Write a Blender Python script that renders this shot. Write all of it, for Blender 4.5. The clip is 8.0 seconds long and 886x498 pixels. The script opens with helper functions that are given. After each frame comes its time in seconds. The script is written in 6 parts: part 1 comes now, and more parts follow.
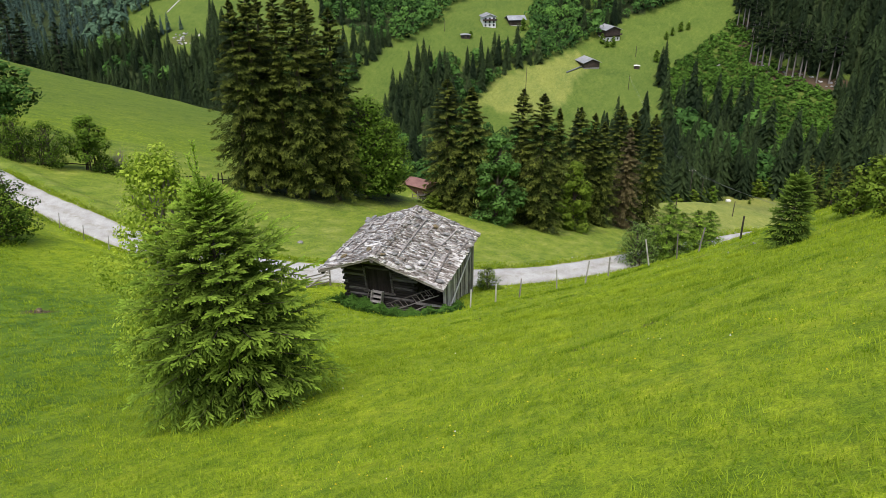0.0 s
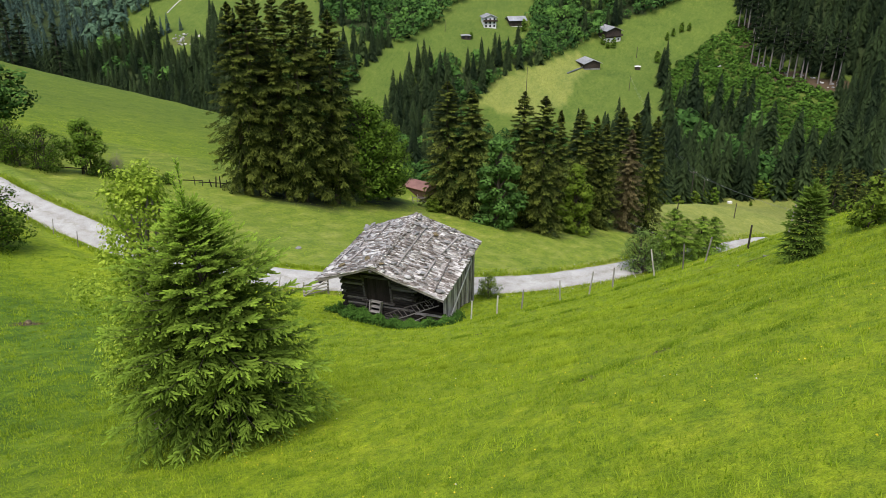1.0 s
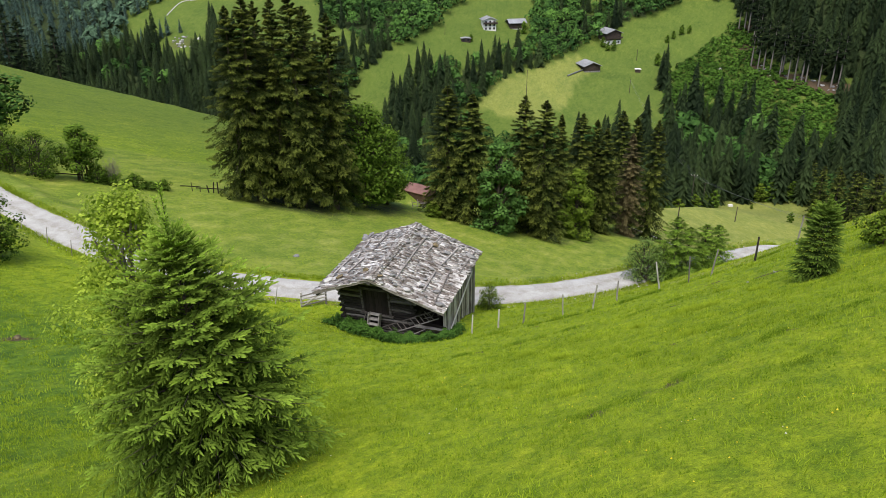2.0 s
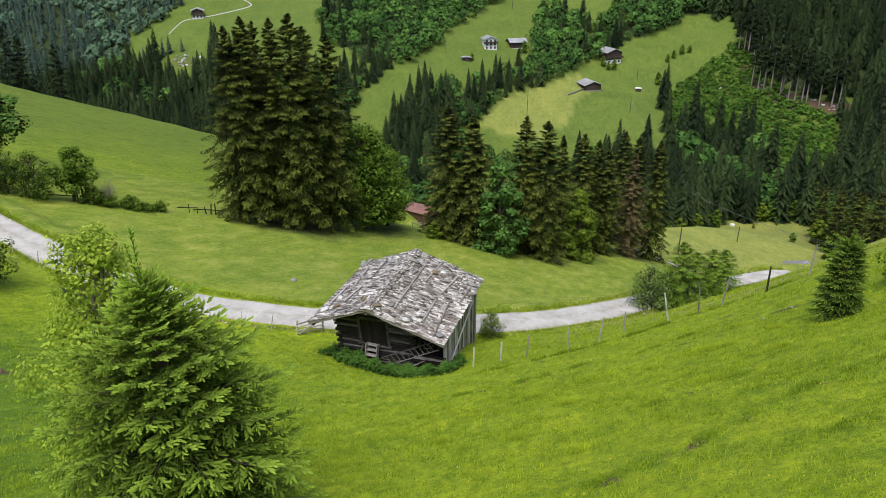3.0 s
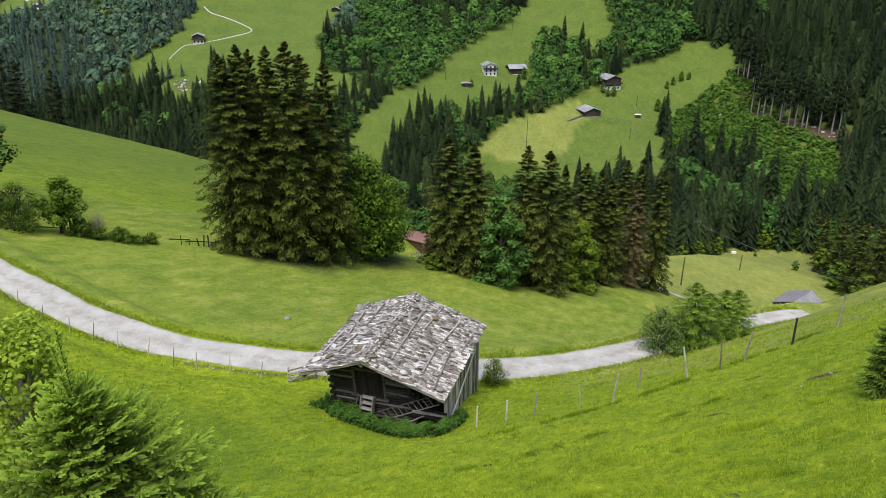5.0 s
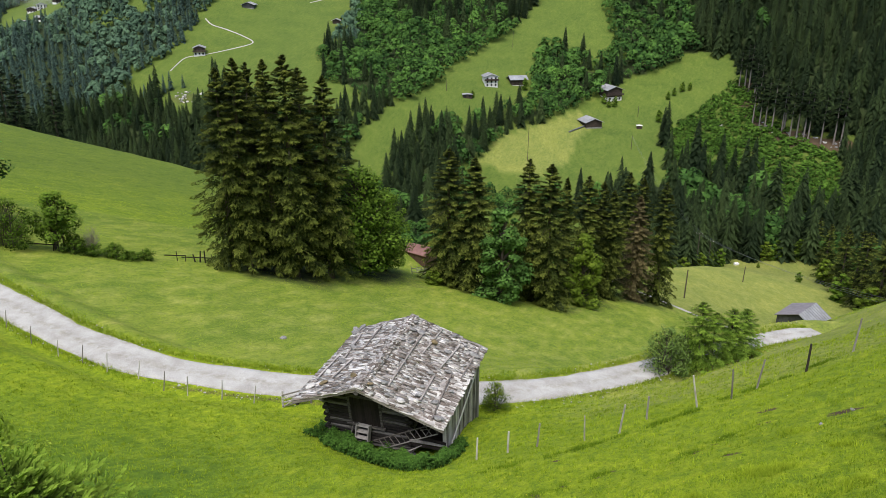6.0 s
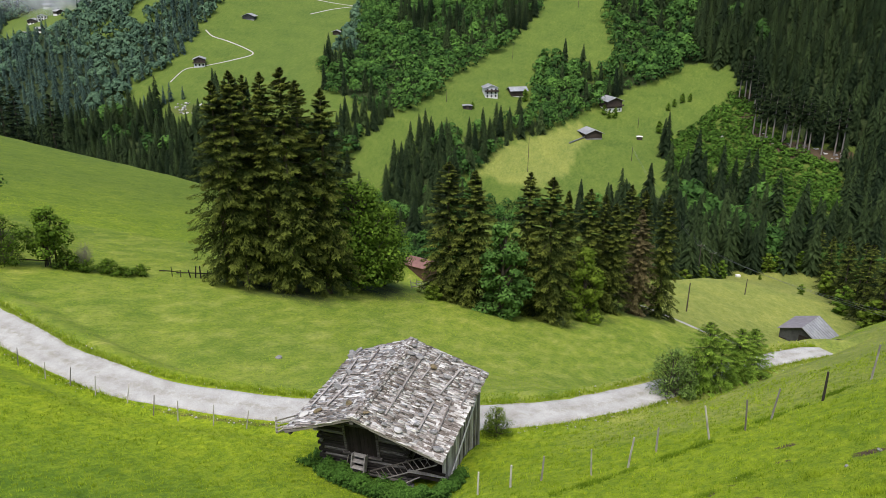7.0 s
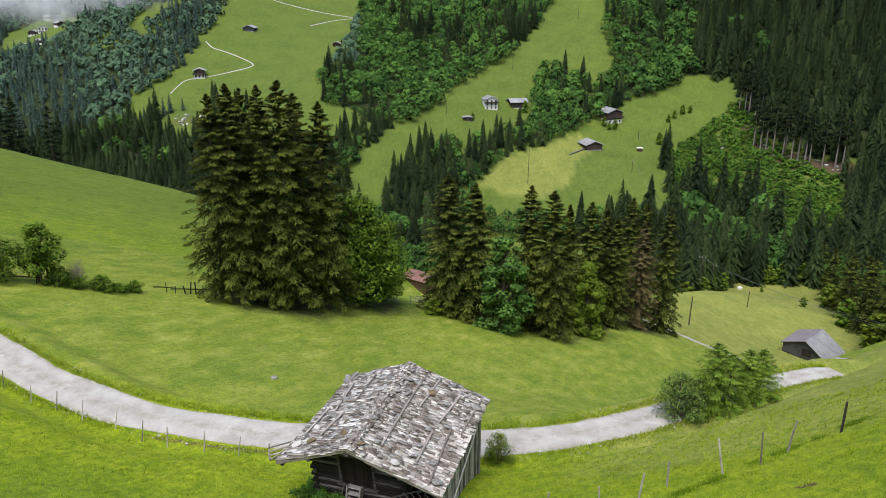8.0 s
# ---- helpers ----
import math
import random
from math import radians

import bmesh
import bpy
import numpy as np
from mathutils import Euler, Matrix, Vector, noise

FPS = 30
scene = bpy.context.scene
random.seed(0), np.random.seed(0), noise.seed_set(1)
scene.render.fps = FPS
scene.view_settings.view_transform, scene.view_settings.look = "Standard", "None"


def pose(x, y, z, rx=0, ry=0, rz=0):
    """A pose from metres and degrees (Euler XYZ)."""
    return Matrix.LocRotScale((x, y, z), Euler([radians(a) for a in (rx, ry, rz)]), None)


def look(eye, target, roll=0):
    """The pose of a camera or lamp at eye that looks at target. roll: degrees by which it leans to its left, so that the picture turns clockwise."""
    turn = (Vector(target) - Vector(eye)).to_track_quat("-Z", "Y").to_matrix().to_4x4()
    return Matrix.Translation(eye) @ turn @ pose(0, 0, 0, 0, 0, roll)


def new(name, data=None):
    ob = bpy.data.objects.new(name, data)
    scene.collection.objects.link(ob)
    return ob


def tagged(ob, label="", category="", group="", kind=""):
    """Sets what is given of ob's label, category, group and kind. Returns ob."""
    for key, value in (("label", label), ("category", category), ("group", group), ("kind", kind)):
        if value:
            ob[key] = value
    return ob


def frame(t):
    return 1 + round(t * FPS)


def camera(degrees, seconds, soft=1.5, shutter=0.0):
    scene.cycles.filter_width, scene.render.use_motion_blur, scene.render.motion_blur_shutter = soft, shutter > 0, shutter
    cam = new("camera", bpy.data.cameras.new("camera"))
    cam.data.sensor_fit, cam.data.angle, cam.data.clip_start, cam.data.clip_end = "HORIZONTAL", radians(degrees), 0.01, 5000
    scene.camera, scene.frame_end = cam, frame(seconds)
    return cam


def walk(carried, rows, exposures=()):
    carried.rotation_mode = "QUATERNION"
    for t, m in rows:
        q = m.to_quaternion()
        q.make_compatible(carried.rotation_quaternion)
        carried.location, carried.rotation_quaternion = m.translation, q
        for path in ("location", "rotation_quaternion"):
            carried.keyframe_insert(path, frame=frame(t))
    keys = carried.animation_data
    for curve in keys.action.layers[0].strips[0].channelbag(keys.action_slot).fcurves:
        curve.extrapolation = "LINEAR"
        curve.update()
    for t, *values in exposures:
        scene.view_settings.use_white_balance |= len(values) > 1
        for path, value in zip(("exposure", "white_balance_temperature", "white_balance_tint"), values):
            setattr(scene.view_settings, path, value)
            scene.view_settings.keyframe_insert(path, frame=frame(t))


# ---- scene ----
cam = camera(59.7, 8.0, soft=0.75)
PATH = [
    (0, (13.874, -32.638, 21.693), (13.338, -30.902, 20.856), 0.0),
    (0.5, (13.733, -32.167, 21.705), (13.196, -30.432, 20.869), 0.0),
    (1, (13.585, -31.667, 21.713), (13.048, -29.931, 20.877), 0.0),
    (1.2, (13.548, -31.446, 21.717), (13.01, -29.71, 20.882), -0.2),
    (2.3, (13.167, -30.367, 21.812), (12.629, -28.626, 20.986), 0.1),
    (2.5, (13.081, -30.044, 21.756), (12.541, -28.301, 20.937), 0.1),
    (3, (12.905, -29.464, 21.773), (12.361, -27.709, 20.983), 0.1),
    (3.5, (12.712, -28.852, 21.777), (12.166, -27.09, 21.004), 0.1),
    (4, (12.527, -28.236, 21.783), (11.979, -26.47, 21.022), 0.1),
    (4.5, (12.332, -27.599, 21.776), (11.782, -25.828, 21.028), 0.2),
    (4.7, (12.211, -27.354, 21.763), (11.663, -25.579, 21.021), 0.3),
    (5.8, (11.776, -25.945, 21.792), (11.225, -24.16, 21.078), 0.4),
    (6, (11.75, -25.631, 21.779), (11.195, -23.845, 21.071), 0.2),
    (6.5, (11.549, -24.946, 21.763), (10.992, -23.156, 21.068), 0.2),
    (7, (11.353, -24.272, 21.773), (10.795, -22.477, 21.09), 0.2),
    (7.5, (11.158, -23.597, 21.762), (10.599, -21.798, 21.092), 0.2),
    (8, (10.959, -22.909, 21.759), (10.398, -21.105, 21.102), 0.2),
]
walk(cam, [(t, look(eye, target, roll)) for t, eye, target, roll in PATH])

# ---- world and light: a bright overcast day ----
world = bpy.data.worlds.new("world")
scene.world = world
world.use_nodes = True
wt = world.node_tree
sky = wt.nodes.new("ShaderNodeTexSky")
sky.sky_type, sky.sun_disc = "NISHITA", False
sky.sun_elevation, sky.sun_rotation = radians(64), radians(178)
sky.altitude, sky.air_density, sky.dust_density, sky.ozone_density = 1200, 0.8, 7.0, 0.8
wt.links.new(sky.outputs[0], wt.nodes["Background"].inputs[0])
wt.nodes["Background"].inputs[1].default_value = 0.12
sun_data = bpy.data.lights.new("sun", "SUN")
sun_data.energy, sun_data.angle, sun_data.color = 1.4, radians(40), (1.0, 0.97, 0.92)
sun = new("sun", sun_data)
sun.matrix_world = pose(0, 0, 60, 26, 0, 2)
scene.view_settings.exposure = 1.1

# ---- materials ----
def nodes_of(name, rough=0.9):
    m = bpy.data.materials.new(name)
    m.use_nodes = True
    n, l = m.node_tree.nodes, m.node_tree.links
    b = n["Principled BSDF"]
    b.inputs["Roughness"].default_value = rough
    b.inputs["Specular IOR Level"].default_value = 0.25
    return m, n, l, b


def noise_node(n, l, scale, detail=4.0, rough=0.55, coords=None, stretch=None):
    t = n.new("ShaderNodeTexNoise")
    t.inputs["Scale"].default_value, t.inputs["Detail"].default_value, t.inputs["Roughness"].default_value = scale, detail, rough
    if coords is not None:
        if stretch:
            mp = n.new("ShaderNodeMapping")
            mp.inputs["Scale"].default_value = stretch
            l.new(coords, mp.inputs[0])
            coords = mp.outputs[0]
        l.new(coords, t.inputs["Vector"])
    return t.outputs["Fac"]


def ramp(n, l, fac, stops):
    r = n.new("ShaderNodeValToRGB")
    e = r.color_ramp.elements
    for i, (p, c) in enumerate(stops):
        k = e[i] if i < 2 else e.new(p)
        k.position, k.color = p, (*c, 1)
    l.new(fac, r.inputs[0])
    return r.outputs[0]


def mixed(n, l, fac, a, b, mode="MIX"):
    x = n.new("ShaderNodeMix")
    x.data_type, x.blend_type = "RGBA", mode
    for sock, v in ((x.inputs[0], fac), (x.inputs[6], a), (x.inputs[7], b)):
        if isinstance(v, bpy.types.NodeSocket):
            l.new(v, sock)
        elif isinstance(v, tuple):
            sock.default_value = (*v, 1)
        else:
            sock.default_value = v
    return x.outputs[2]


def sums(n, l, op, a, b):
    x = n.new("ShaderNodeMath")
    x.operation = op
    for sock, v in ((x.inputs[0], a), (x.inputs[1], b)):
        if isinstance(v, bpy.types.NodeSocket):
            l.new(v, sock)
        else:
            sock.default_value = v
    return x.outputs[0]


def bumped(n, l, b, height, strength, distance):
    x = n.new("ShaderNodeBump")
    x.inputs["Strength"].default_value, x.inputs["Distance"].default_value = strength, distance
    l.new(height, x.inputs["Height"])
    l.new(x.outputs[0], b.inputs["Normal"])


def places(n):
    return n.new("ShaderNodeNewGeometry").outputs["Position"]


def attr(n, name):
    a = n.new("ShaderNodeAttribute")
    a.attribute_name = name
    return a.outputs["Fac"]


def leafy(name, dark, light, glow=0.25, fine=0.9, rounded=False, grain=0.0):
    """Leaves or needles: colour from a tint per corner, which on trees holds painted shade too, and a slow drift from
    spot to spot, some light shining through.
    """
    m, n, l, b = nodes_of(name, 0.8)
    b.inputs["Specular IOR Level"].default_value = 0.08
    c = mixed(n, l, attr(n, "tint"), dark, light)
    drift = noise_node(n, l, fine, 2, coords=places(n))
    c = mixed(n, l, 1.0, c, ramp(n, l, drift, [(0.3, (0.72, 0.75, 0.72)), (0.7, (1.2, 1.16, 1.05))]), "MULTIPLY")
    if grain:
        c = mixed(n, l, 1.0, c, ramp(n, l, noise_node(n, l, grain, 2, coords=places(n)), [(0.34, (0.72, 0.74, 0.75)), (0.66, (1.22, 1.2, 1.18))]), "MULTIPLY")
    l.new(c, b.inputs["Base Color"])
    tr = n.new("ShaderNodeBsdfTranslucent")
    if rounded:
        a = n.new("ShaderNodeAttribute")
        a.attribute_name = "outward"
        turn = n.new("ShaderNodeVectorTransform")
        turn.vector_type, turn.convert_from, turn.convert_to = "NORMAL", "OBJECT", "WORLD"
        l.new(a.outputs["Vector"], turn.inputs[0])
        l.new(turn.outputs[0], b.inputs["Normal"]), l.new(turn.outputs[0], tr.inputs["Normal"])
    l.new(c, tr.inputs[0])
    mx = n.new("ShaderNodeMixShader")
    mx.inputs[0].default_value = glow
    l.new(b.outputs[0], mx.inputs[1]), l.new(tr.outputs[0], mx.inputs[2])
    l.new(mx.outputs[0], n["Material Output"].inputs[0])
    return m


def wooden(name, stops, stretch, scale=3.0, rough=0.88, per="island", spread=0.5, bump=0.4):
    """Weathered wood: grain along one way, patches, and each board its own shade."""
    m, n, l, b = nodes_of(name, rough)
    if per == "object":
        one = n.new("ShaderNodeObjectInfo").outputs["Random"]
    else:
        one = n.new("ShaderNodeNewGeometry").outputs["Random Per Island"]
    co = n.new("ShaderNodeTexCoord").outputs["Object"]
    grain = noise_node(n, l, scale, 6, 0.65, co, stretch)
    patch = noise_node(n, l, 1.7, 3, 0.5, places(n))
    f = sums(n, l, "ADD", sums(n, l, "MULTIPLY", one, spread), sums(n, l, "MULTIPLY", grain, 1 - spread))
    c = ramp(n, l, f, stops)
    c = mixed(n, l, 1.0, c, ramp(n, l, patch, [(0.3, (0.7, 0.68, 0.66)), (0.65, (1.12, 1.12, 1.12))]), "MULTIPLY")
    l.new(c, b.inputs["Base Color"])
    bumped(n, l, b, grain, bump, 0.02)
    return m


def plain(name, a, c, scale=6.0, rough=0.85, metal=0.0, bump=0.2, depth=0.02):
    m, n, l, b = nodes_of(name, rough)
    b.inputs["Metallic"].default_value = metal
    f = noise_node(n, l, scale, 6, 0.6, places(n))
    g = noise_node(n, l, scale * 0.17, 3, 0.5, places(n))
    k = sums(n, l, "ADD", sums(n, l, "MULTIPLY", f, 0.6), sums(n, l, "MULTIPLY", g, 0.5))
    l.new(ramp(n, l, k, [(0.35, a), (0.75, c)]), b.inputs["Base Color"])
    bumped(n, l, b, f, bump, depth)
    return m


def meadow_material():
    m, n, l, b = nodes_of("meadow", 0.95)
    co = places(n)
    fine, mid, wide = noise_node(n, l, 9, 6, 0.7, co), noise_node(n, l, 0.9, 4, 0.6, co), noise_node(n, l, 0.07, 3, 0.5, co)
    streak = noise_node(n, l, 0.5, 4, 0.6, co, (1.5, 0.6, 0.4))
    near = ramp(n, l, mid, [(0.3, (0.164, 0.238, 0.006)), (0.5, (0.208, 0.284, 0.009)), (0.72, (0.262, 0.32, 0.014))])
    grain = noise_node(n, l, 46, 3, 0.7, co)
    near = mixed(n, l, 1.0, near, ramp(n, l, grain, [(0.34, (0.5, 0.58, 0.45)), (0.5, (0.98, 0.98, 0.98)), (0.68, (1.38, 1.3, 1.5))]), "MULTIPLY")
    hay = ramp(n, l, streak, [(0.32, (0.125, 0.19, 0.02)), (0.52, (0.184, 0.238, 0.036)), (0.7, (0.27, 0.3, 0.075))])
    c = mixed(n, l, attr(n, "hay"), near, hay)
    c = mixed(n, l, attr(n, "alp"), c, ramp(n, l, streak, [(0.3, (0.08, 0.126, 0.02)), (0.55, (0.1, 0.143, 0.026)), (0.75, (0.13, 0.162, 0.036))]))
    hump = noise_node(n, l, 0.55, 4, 0.62, co, (1.4, 0.8, 0.4))
    c = mixed(n, l, attr(n, "hummock"), c, mixed(n, l, 1.0, c, ramp(n, l, hump, [(0.36, (0.6, 0.68, 0.5)), (0.46, (0.77, 0.81, 0.6)), (0.7, (0.86, 0.87, 0.66))]), "MULTIPLY"))
    c = mixed(n, l, attr(n, "dry"), c, ramp(n, l, streak, [(0.3, (0.225, 0.245, 0.06)), (0.7, (0.29, 0.297, 0.098))]))
    tuft = noise_node(n, l, 2.7, 3, 0.6, co, (1.3, 0.75, 0.5))
    tufted = mixed(n, l, 1.0, c, ramp(n, l, tuft, [(0.36, (0.7, 0.79, 0.7)), (0.52, (1.0, 1.0, 1.0)), (0.68, (1.26, 1.2, 1.12))]), "MULTIPLY")
    c = mixed(n, l, sums(n, l, "MULTIPLY", attr(n, "hay"), 0.35), tufted, c)
    weeds = ramp(n, l, noise_node(n, l, 0.75, 5, 0.68, co, (1.3, 0.7, 0.5)), [(0.34, (0.8, 0.87, 0.78)), (0.46, (1, 1, 1)), (0.64, (1.1, 1.07, 1.06))])
    c = mixed(n, l, attr(n, "hay"), c, mixed(n, l, 1.0, c, weeds, "MULTIPLY"))
    band = noise_node(n, l, 0.16, 4, 0.6, co, (1.4, 0.6, 0.4))
    c = mixed(n, l, attr(n, "hay"), c, mixed(n, l, 1.0, c, ramp(n, l, band, [(0.36, (0.93, 0.96, 0.9)), (0.62, (1.12, 1.08, 1.06))]), "MULTIPLY"))
    c = mixed(n, l, attr(n, "lush"), c, mixed(n, l, 1.0, c, ramp(n, l, mid, [(0.32, (0.33, 0.48, 1.0)), (0.52, (0.49, 0.63, 0.92)), (0.7, (0.63, 0.73, 0.9))]), "MULTIPLY"))
    c = mixed(n, l, 1.0, c, ramp(n, l, fine, [(0.28, (0.56, 0.62, 0.52)), (0.7, (1.32, 1.28, 1.18))]), "MULTIPLY")
    c = mixed(n, l, 1.0, c, ramp(n, l, wide, [(0.3, (0.86, 0.9, 0.86)), (0.7, (1.12, 1.08, 1.05))]), "MULTIPLY")
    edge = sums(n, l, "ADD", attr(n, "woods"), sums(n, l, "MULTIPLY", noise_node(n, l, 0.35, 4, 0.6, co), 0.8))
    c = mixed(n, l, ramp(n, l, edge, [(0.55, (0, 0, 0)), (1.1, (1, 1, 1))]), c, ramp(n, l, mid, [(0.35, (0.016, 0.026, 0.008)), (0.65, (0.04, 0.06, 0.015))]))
    clod = sums(n, l, "ADD", attr(n, "soil"), sums(n, l, "MULTIPLY", noise_node(n, l, 12, 5, 0.7, co), 0.9))
    c = mixed(n, l, ramp(n, l, clod, [(0.78, (0, 0, 0)), (1.05, (1, 1, 1))]), c, ramp(n, l, fine, [(0.35, (0.045, 0.03, 0.016)), (0.65, (0.12, 0.085, 0.05))]))
    l.new(c, b.inputs["Base Color"])
    bumped(n, l, b, sums(n, l, "ADD", fine, mid), 0.5, 0.12)
    return m


def gravel_material():
    m, n, l, b = nodes_of("gravel", 0.95)
    co = places(n)
    fine, mid = noise_node(n, l, 22, 6, 0.75, co), noise_node(n, l, 0.8, 4, 0.6, co)
    c = ramp(n, l, fine, [(0.3, (0.28, 0.274, 0.258)), (0.55, (0.43, 0.424, 0.405)), (0.75, (0.62, 0.615, 0.59))])
    c = mixed(n, l, 1.0, c, ramp(n, l, mid, [(0.32, (0.78, 0.76, 0.73)), (0.62, (1.06, 1.06, 1.05))]), "MULTIPLY")
    track = attr(n, "track")
    patch = ramp(n, l, noise_node(n, l, 2.2, 4, 0.65, co), [(0.4, (0, 0, 0)), (0.62, (1, 1, 1))])
    c = mixed(n, l, sums(n, l, "MULTIPLY", track, patch), c, ramp(n, l, fine, [(0.3, (0.12, 0.115, 0.07)), (0.7, (0.34, 0.31, 0.24))]))
    l.new(c, b.inputs["Base Color"])
    bumped(n, l, b, fine, 0.5, 0.03)
    return m


GRASS = meadow_material()
GRAVEL = gravel_material()
BLADES = leafy("grass_blades", (0.135, 0.228, 0.006), (0.42, 0.525, 0.045), 0.45, 0.6)
HERB = leafy("meadow_herbs", (0.1, 0.19, 0.008), (0.28, 0.38, 0.035), 0.4, 0.9)
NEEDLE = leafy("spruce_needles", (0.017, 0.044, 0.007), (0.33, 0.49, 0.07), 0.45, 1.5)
NEEDLE_SLOPE = leafy("slope_spruce_needles", (0.016, 0.038, 0.008), (0.17, 0.27, 0.042), 0.4, 1.5)
NEEDLE_YOUNG = leafy("thicket_spruce_needles", (0.07, 0.16, 0.02), (0.44, 0.66, 0.1), 0.4, 1.5, True)
ROWANLEAF = leafy("rowan_leaves", (0.17, 0.275, 0.02), (0.48, 0.6, 0.09), 0.45, 1.2)
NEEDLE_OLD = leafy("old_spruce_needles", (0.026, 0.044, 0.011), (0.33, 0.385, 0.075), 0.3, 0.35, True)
NEEDLE_DRY = leafy("drying_spruce_needles", (0.09, 0.075, 0.038), (0.36, 0.31, 0.16), 0.2, 0.5, True)
LEAF = leafy("broad_leaves", (0.045, 0.105, 0.013), (0.24, 0.385, 0.05), 0.45, 0.5, True)
LEAF_HEDGE = leafy("hedge_leaves", (0.022, 0.055, 0.008), (0.15, 0.25, 0.028), 0.3, 0.5, True)
LEAF_COOL = leafy("cool_green_leaves", (0.03, 0.075, 0.018), (0.15, 0.3, 0.07), 0.35, 0.5, True)
LEAF_LIGHT = leafy("young_leaves", (0.07, 0.13, 0.012), (0.24, 0.34, 0.045), 0.4, 0.7, True)
LEAF_GREY = leafy("willow_leaves", (0.07, 0.13, 0.03), (0.27, 0.4, 0.11), 0.3, 0.7, True)
NETTLE = leafy("nettle_leaves", (0.018, 0.052, 0.01), (0.1, 0.215, 0.036), 0.25, 1.2)
FAR_CONIFER = leafy("far_conifer_needles", (0.015, 0.028, 0.013), (0.064, 0.1, 0.034), 0.15, 0.03, True, 0.9)
# distance haze put into the needle colour of the farthest woods
HAZY_CONIFER = leafy("hazy_conifer_needles", (0.046, 0.08, 0.069), (0.1, 0.165, 0.128), 0.12, 0.03, True, 0.6)
FAR_LEAF = leafy("far_broad_leaves", (0.028, 0.075, 0.022), (0.13, 0.27, 0.055), 0.3, 0.03, True, 0.8)
SCRUB_LEAF = leafy("clearing_scrub_leaves", (0.024, 0.062, 0.01), (0.12, 0.24, 0.036), 0.3, 0.03, True, 0.8)
# the same blue haze painted into the farthest broad leaves
HAZY_LEAF = leafy("hazy_broad_leaves", (0.07, 0.126, 0.086), (0.125, 0.215, 0.128), 0.2, 0.03, True, 0.6)
BARK = plain("bark", (0.035, 0.028, 0.022), (0.11, 0.092, 0.075), 8, 0.95, bump=0.6)
PALE_BARK = plain("dead_bark", (0.15, 0.13, 0.115), (0.28, 0.25, 0.225), 3, 0.95)
GREYS = [(0.18, (0.075, 0.058, 0.046)), (0.36, (0.22, 0.19, 0.168)), (0.58, (0.41, 0.39, 0.37)), (0.8, (0.72, 0.705, 0.68))]
SHINGLE = wooden("shingle_wood", GREYS, (0.9, 14, 14), 4.0, spread=0.5, per="object", bump=0.7)
SHINGLES = wooden("shingles_wood", GREYS, (0.9, 14, 14), 4.0, spread=0.5, bump=0.7)
BATTEN = wooden("batten_wood", [(0.25, (0.17, 0.15, 0.135)), (0.7, (0.42, 0.39, 0.37))], (14, 0.6, 14), 3, per="object")
LOGWOOD = wooden("dark_log_wood", [(0.3, (0.012, 0.01, 0.009)), (0.5, (0.034, 0.03, 0.028)), (0.7, (0.2, 0.19, 0.18))], (0.5, 9, 9), 3, per="object", spread=0.3, bump=0.7)
PLANKWOOD = wooden("grey_plank_wood", [(0.22, (0.045, 0.04, 0.036)), (0.42, (0.23, 0.215, 0.2)), (0.75, (0.6, 0.575, 0.55))], (12, 12, 0.5), 3, per="object", spread=0.45, bump=0.6)
LADDERWOOD = wooden("ladder_wood", [(0.25, (0.06, 0.052, 0.046)), (0.75, (0.24, 0.225, 0.21))], (9, 9, 0.6), 3, per="object")
DARKPLANK = wooden("dark_plank_wood", [(0.25, (0.009, 0.007, 0.006)), (0.6, (0.03, 0.024, 0.021)), (0.85, (0.07, 0.06, 0.054))], (12, 12, 0.5), 3, per="object", spread=0.4, bump=0.6)
POSTWOOD = wooden("post_wood", [(0.3, (0.17, 0.155, 0.14)), (0.7, (0.48, 0.455, 0.425))], (8, 8, 0.6), 3, per="object", spread=0.5)
STEPWOOD = plain("grey_step_wood", (0.16, 0.15, 0.14), (0.4, 0.385, 0.365), 7, 0.9)
PALEWOOD = plain("bleached_wood", (0.4, 0.385, 0.365), (0.62, 0.605, 0.58), 5, 0.9)
STONE = plain("lichen_stone", (0.07, 0.068, 0.065), (0.36, 0.355, 0.35), 9, 0.95, bump=0.5)
WHITESTONE = plain("pale_stone", (0.3, 0.29, 0.28), (0.58, 0.57, 0.55), 6, 0.9)
MOSSSTONE = plain("mossy_stone", (0.05, 0.045, 0.02), (0.26, 0.2, 0.12), 9, 0.95, bump=0.6)
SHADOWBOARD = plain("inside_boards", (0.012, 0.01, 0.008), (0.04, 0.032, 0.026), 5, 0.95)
REDROOF = plain("rusty_red_roof", (0.13, 0.068, 0.06), (0.25, 0.135, 0.115), 1.2, 0.8)
TINROOF = plain("old_tin_roof", (0.2, 0.205, 0.215), (0.42, 0.43, 0.445), 0.9, 0.55, 0.3)
REDGREY = plain("dull_tin_roof", (0.17, 0.155, 0.165), (0.28, 0.26, 0.275), 0.9, 0.7, 0.2)
SLATEROOF = plain("far_grey_roof", (0.16, 0.165, 0.17), (0.33, 0.335, 0.34), 0.5, 0.8)
FARWOOD = plain("far_dark_timber", (0.028, 0.021, 0.017), (0.085, 0.065, 0.052), 1.5, 0.9)
BROWNWOOD = plain("brown_boards", (0.05, 0.03, 0.02), (0.13, 0.08, 0.055), 1.5, 0.9)
BARNWOOD = plain("grey_barn_timber", (0.03, 0.031, 0.033), (0.085, 0.086, 0.09), 1.5, 0.9)
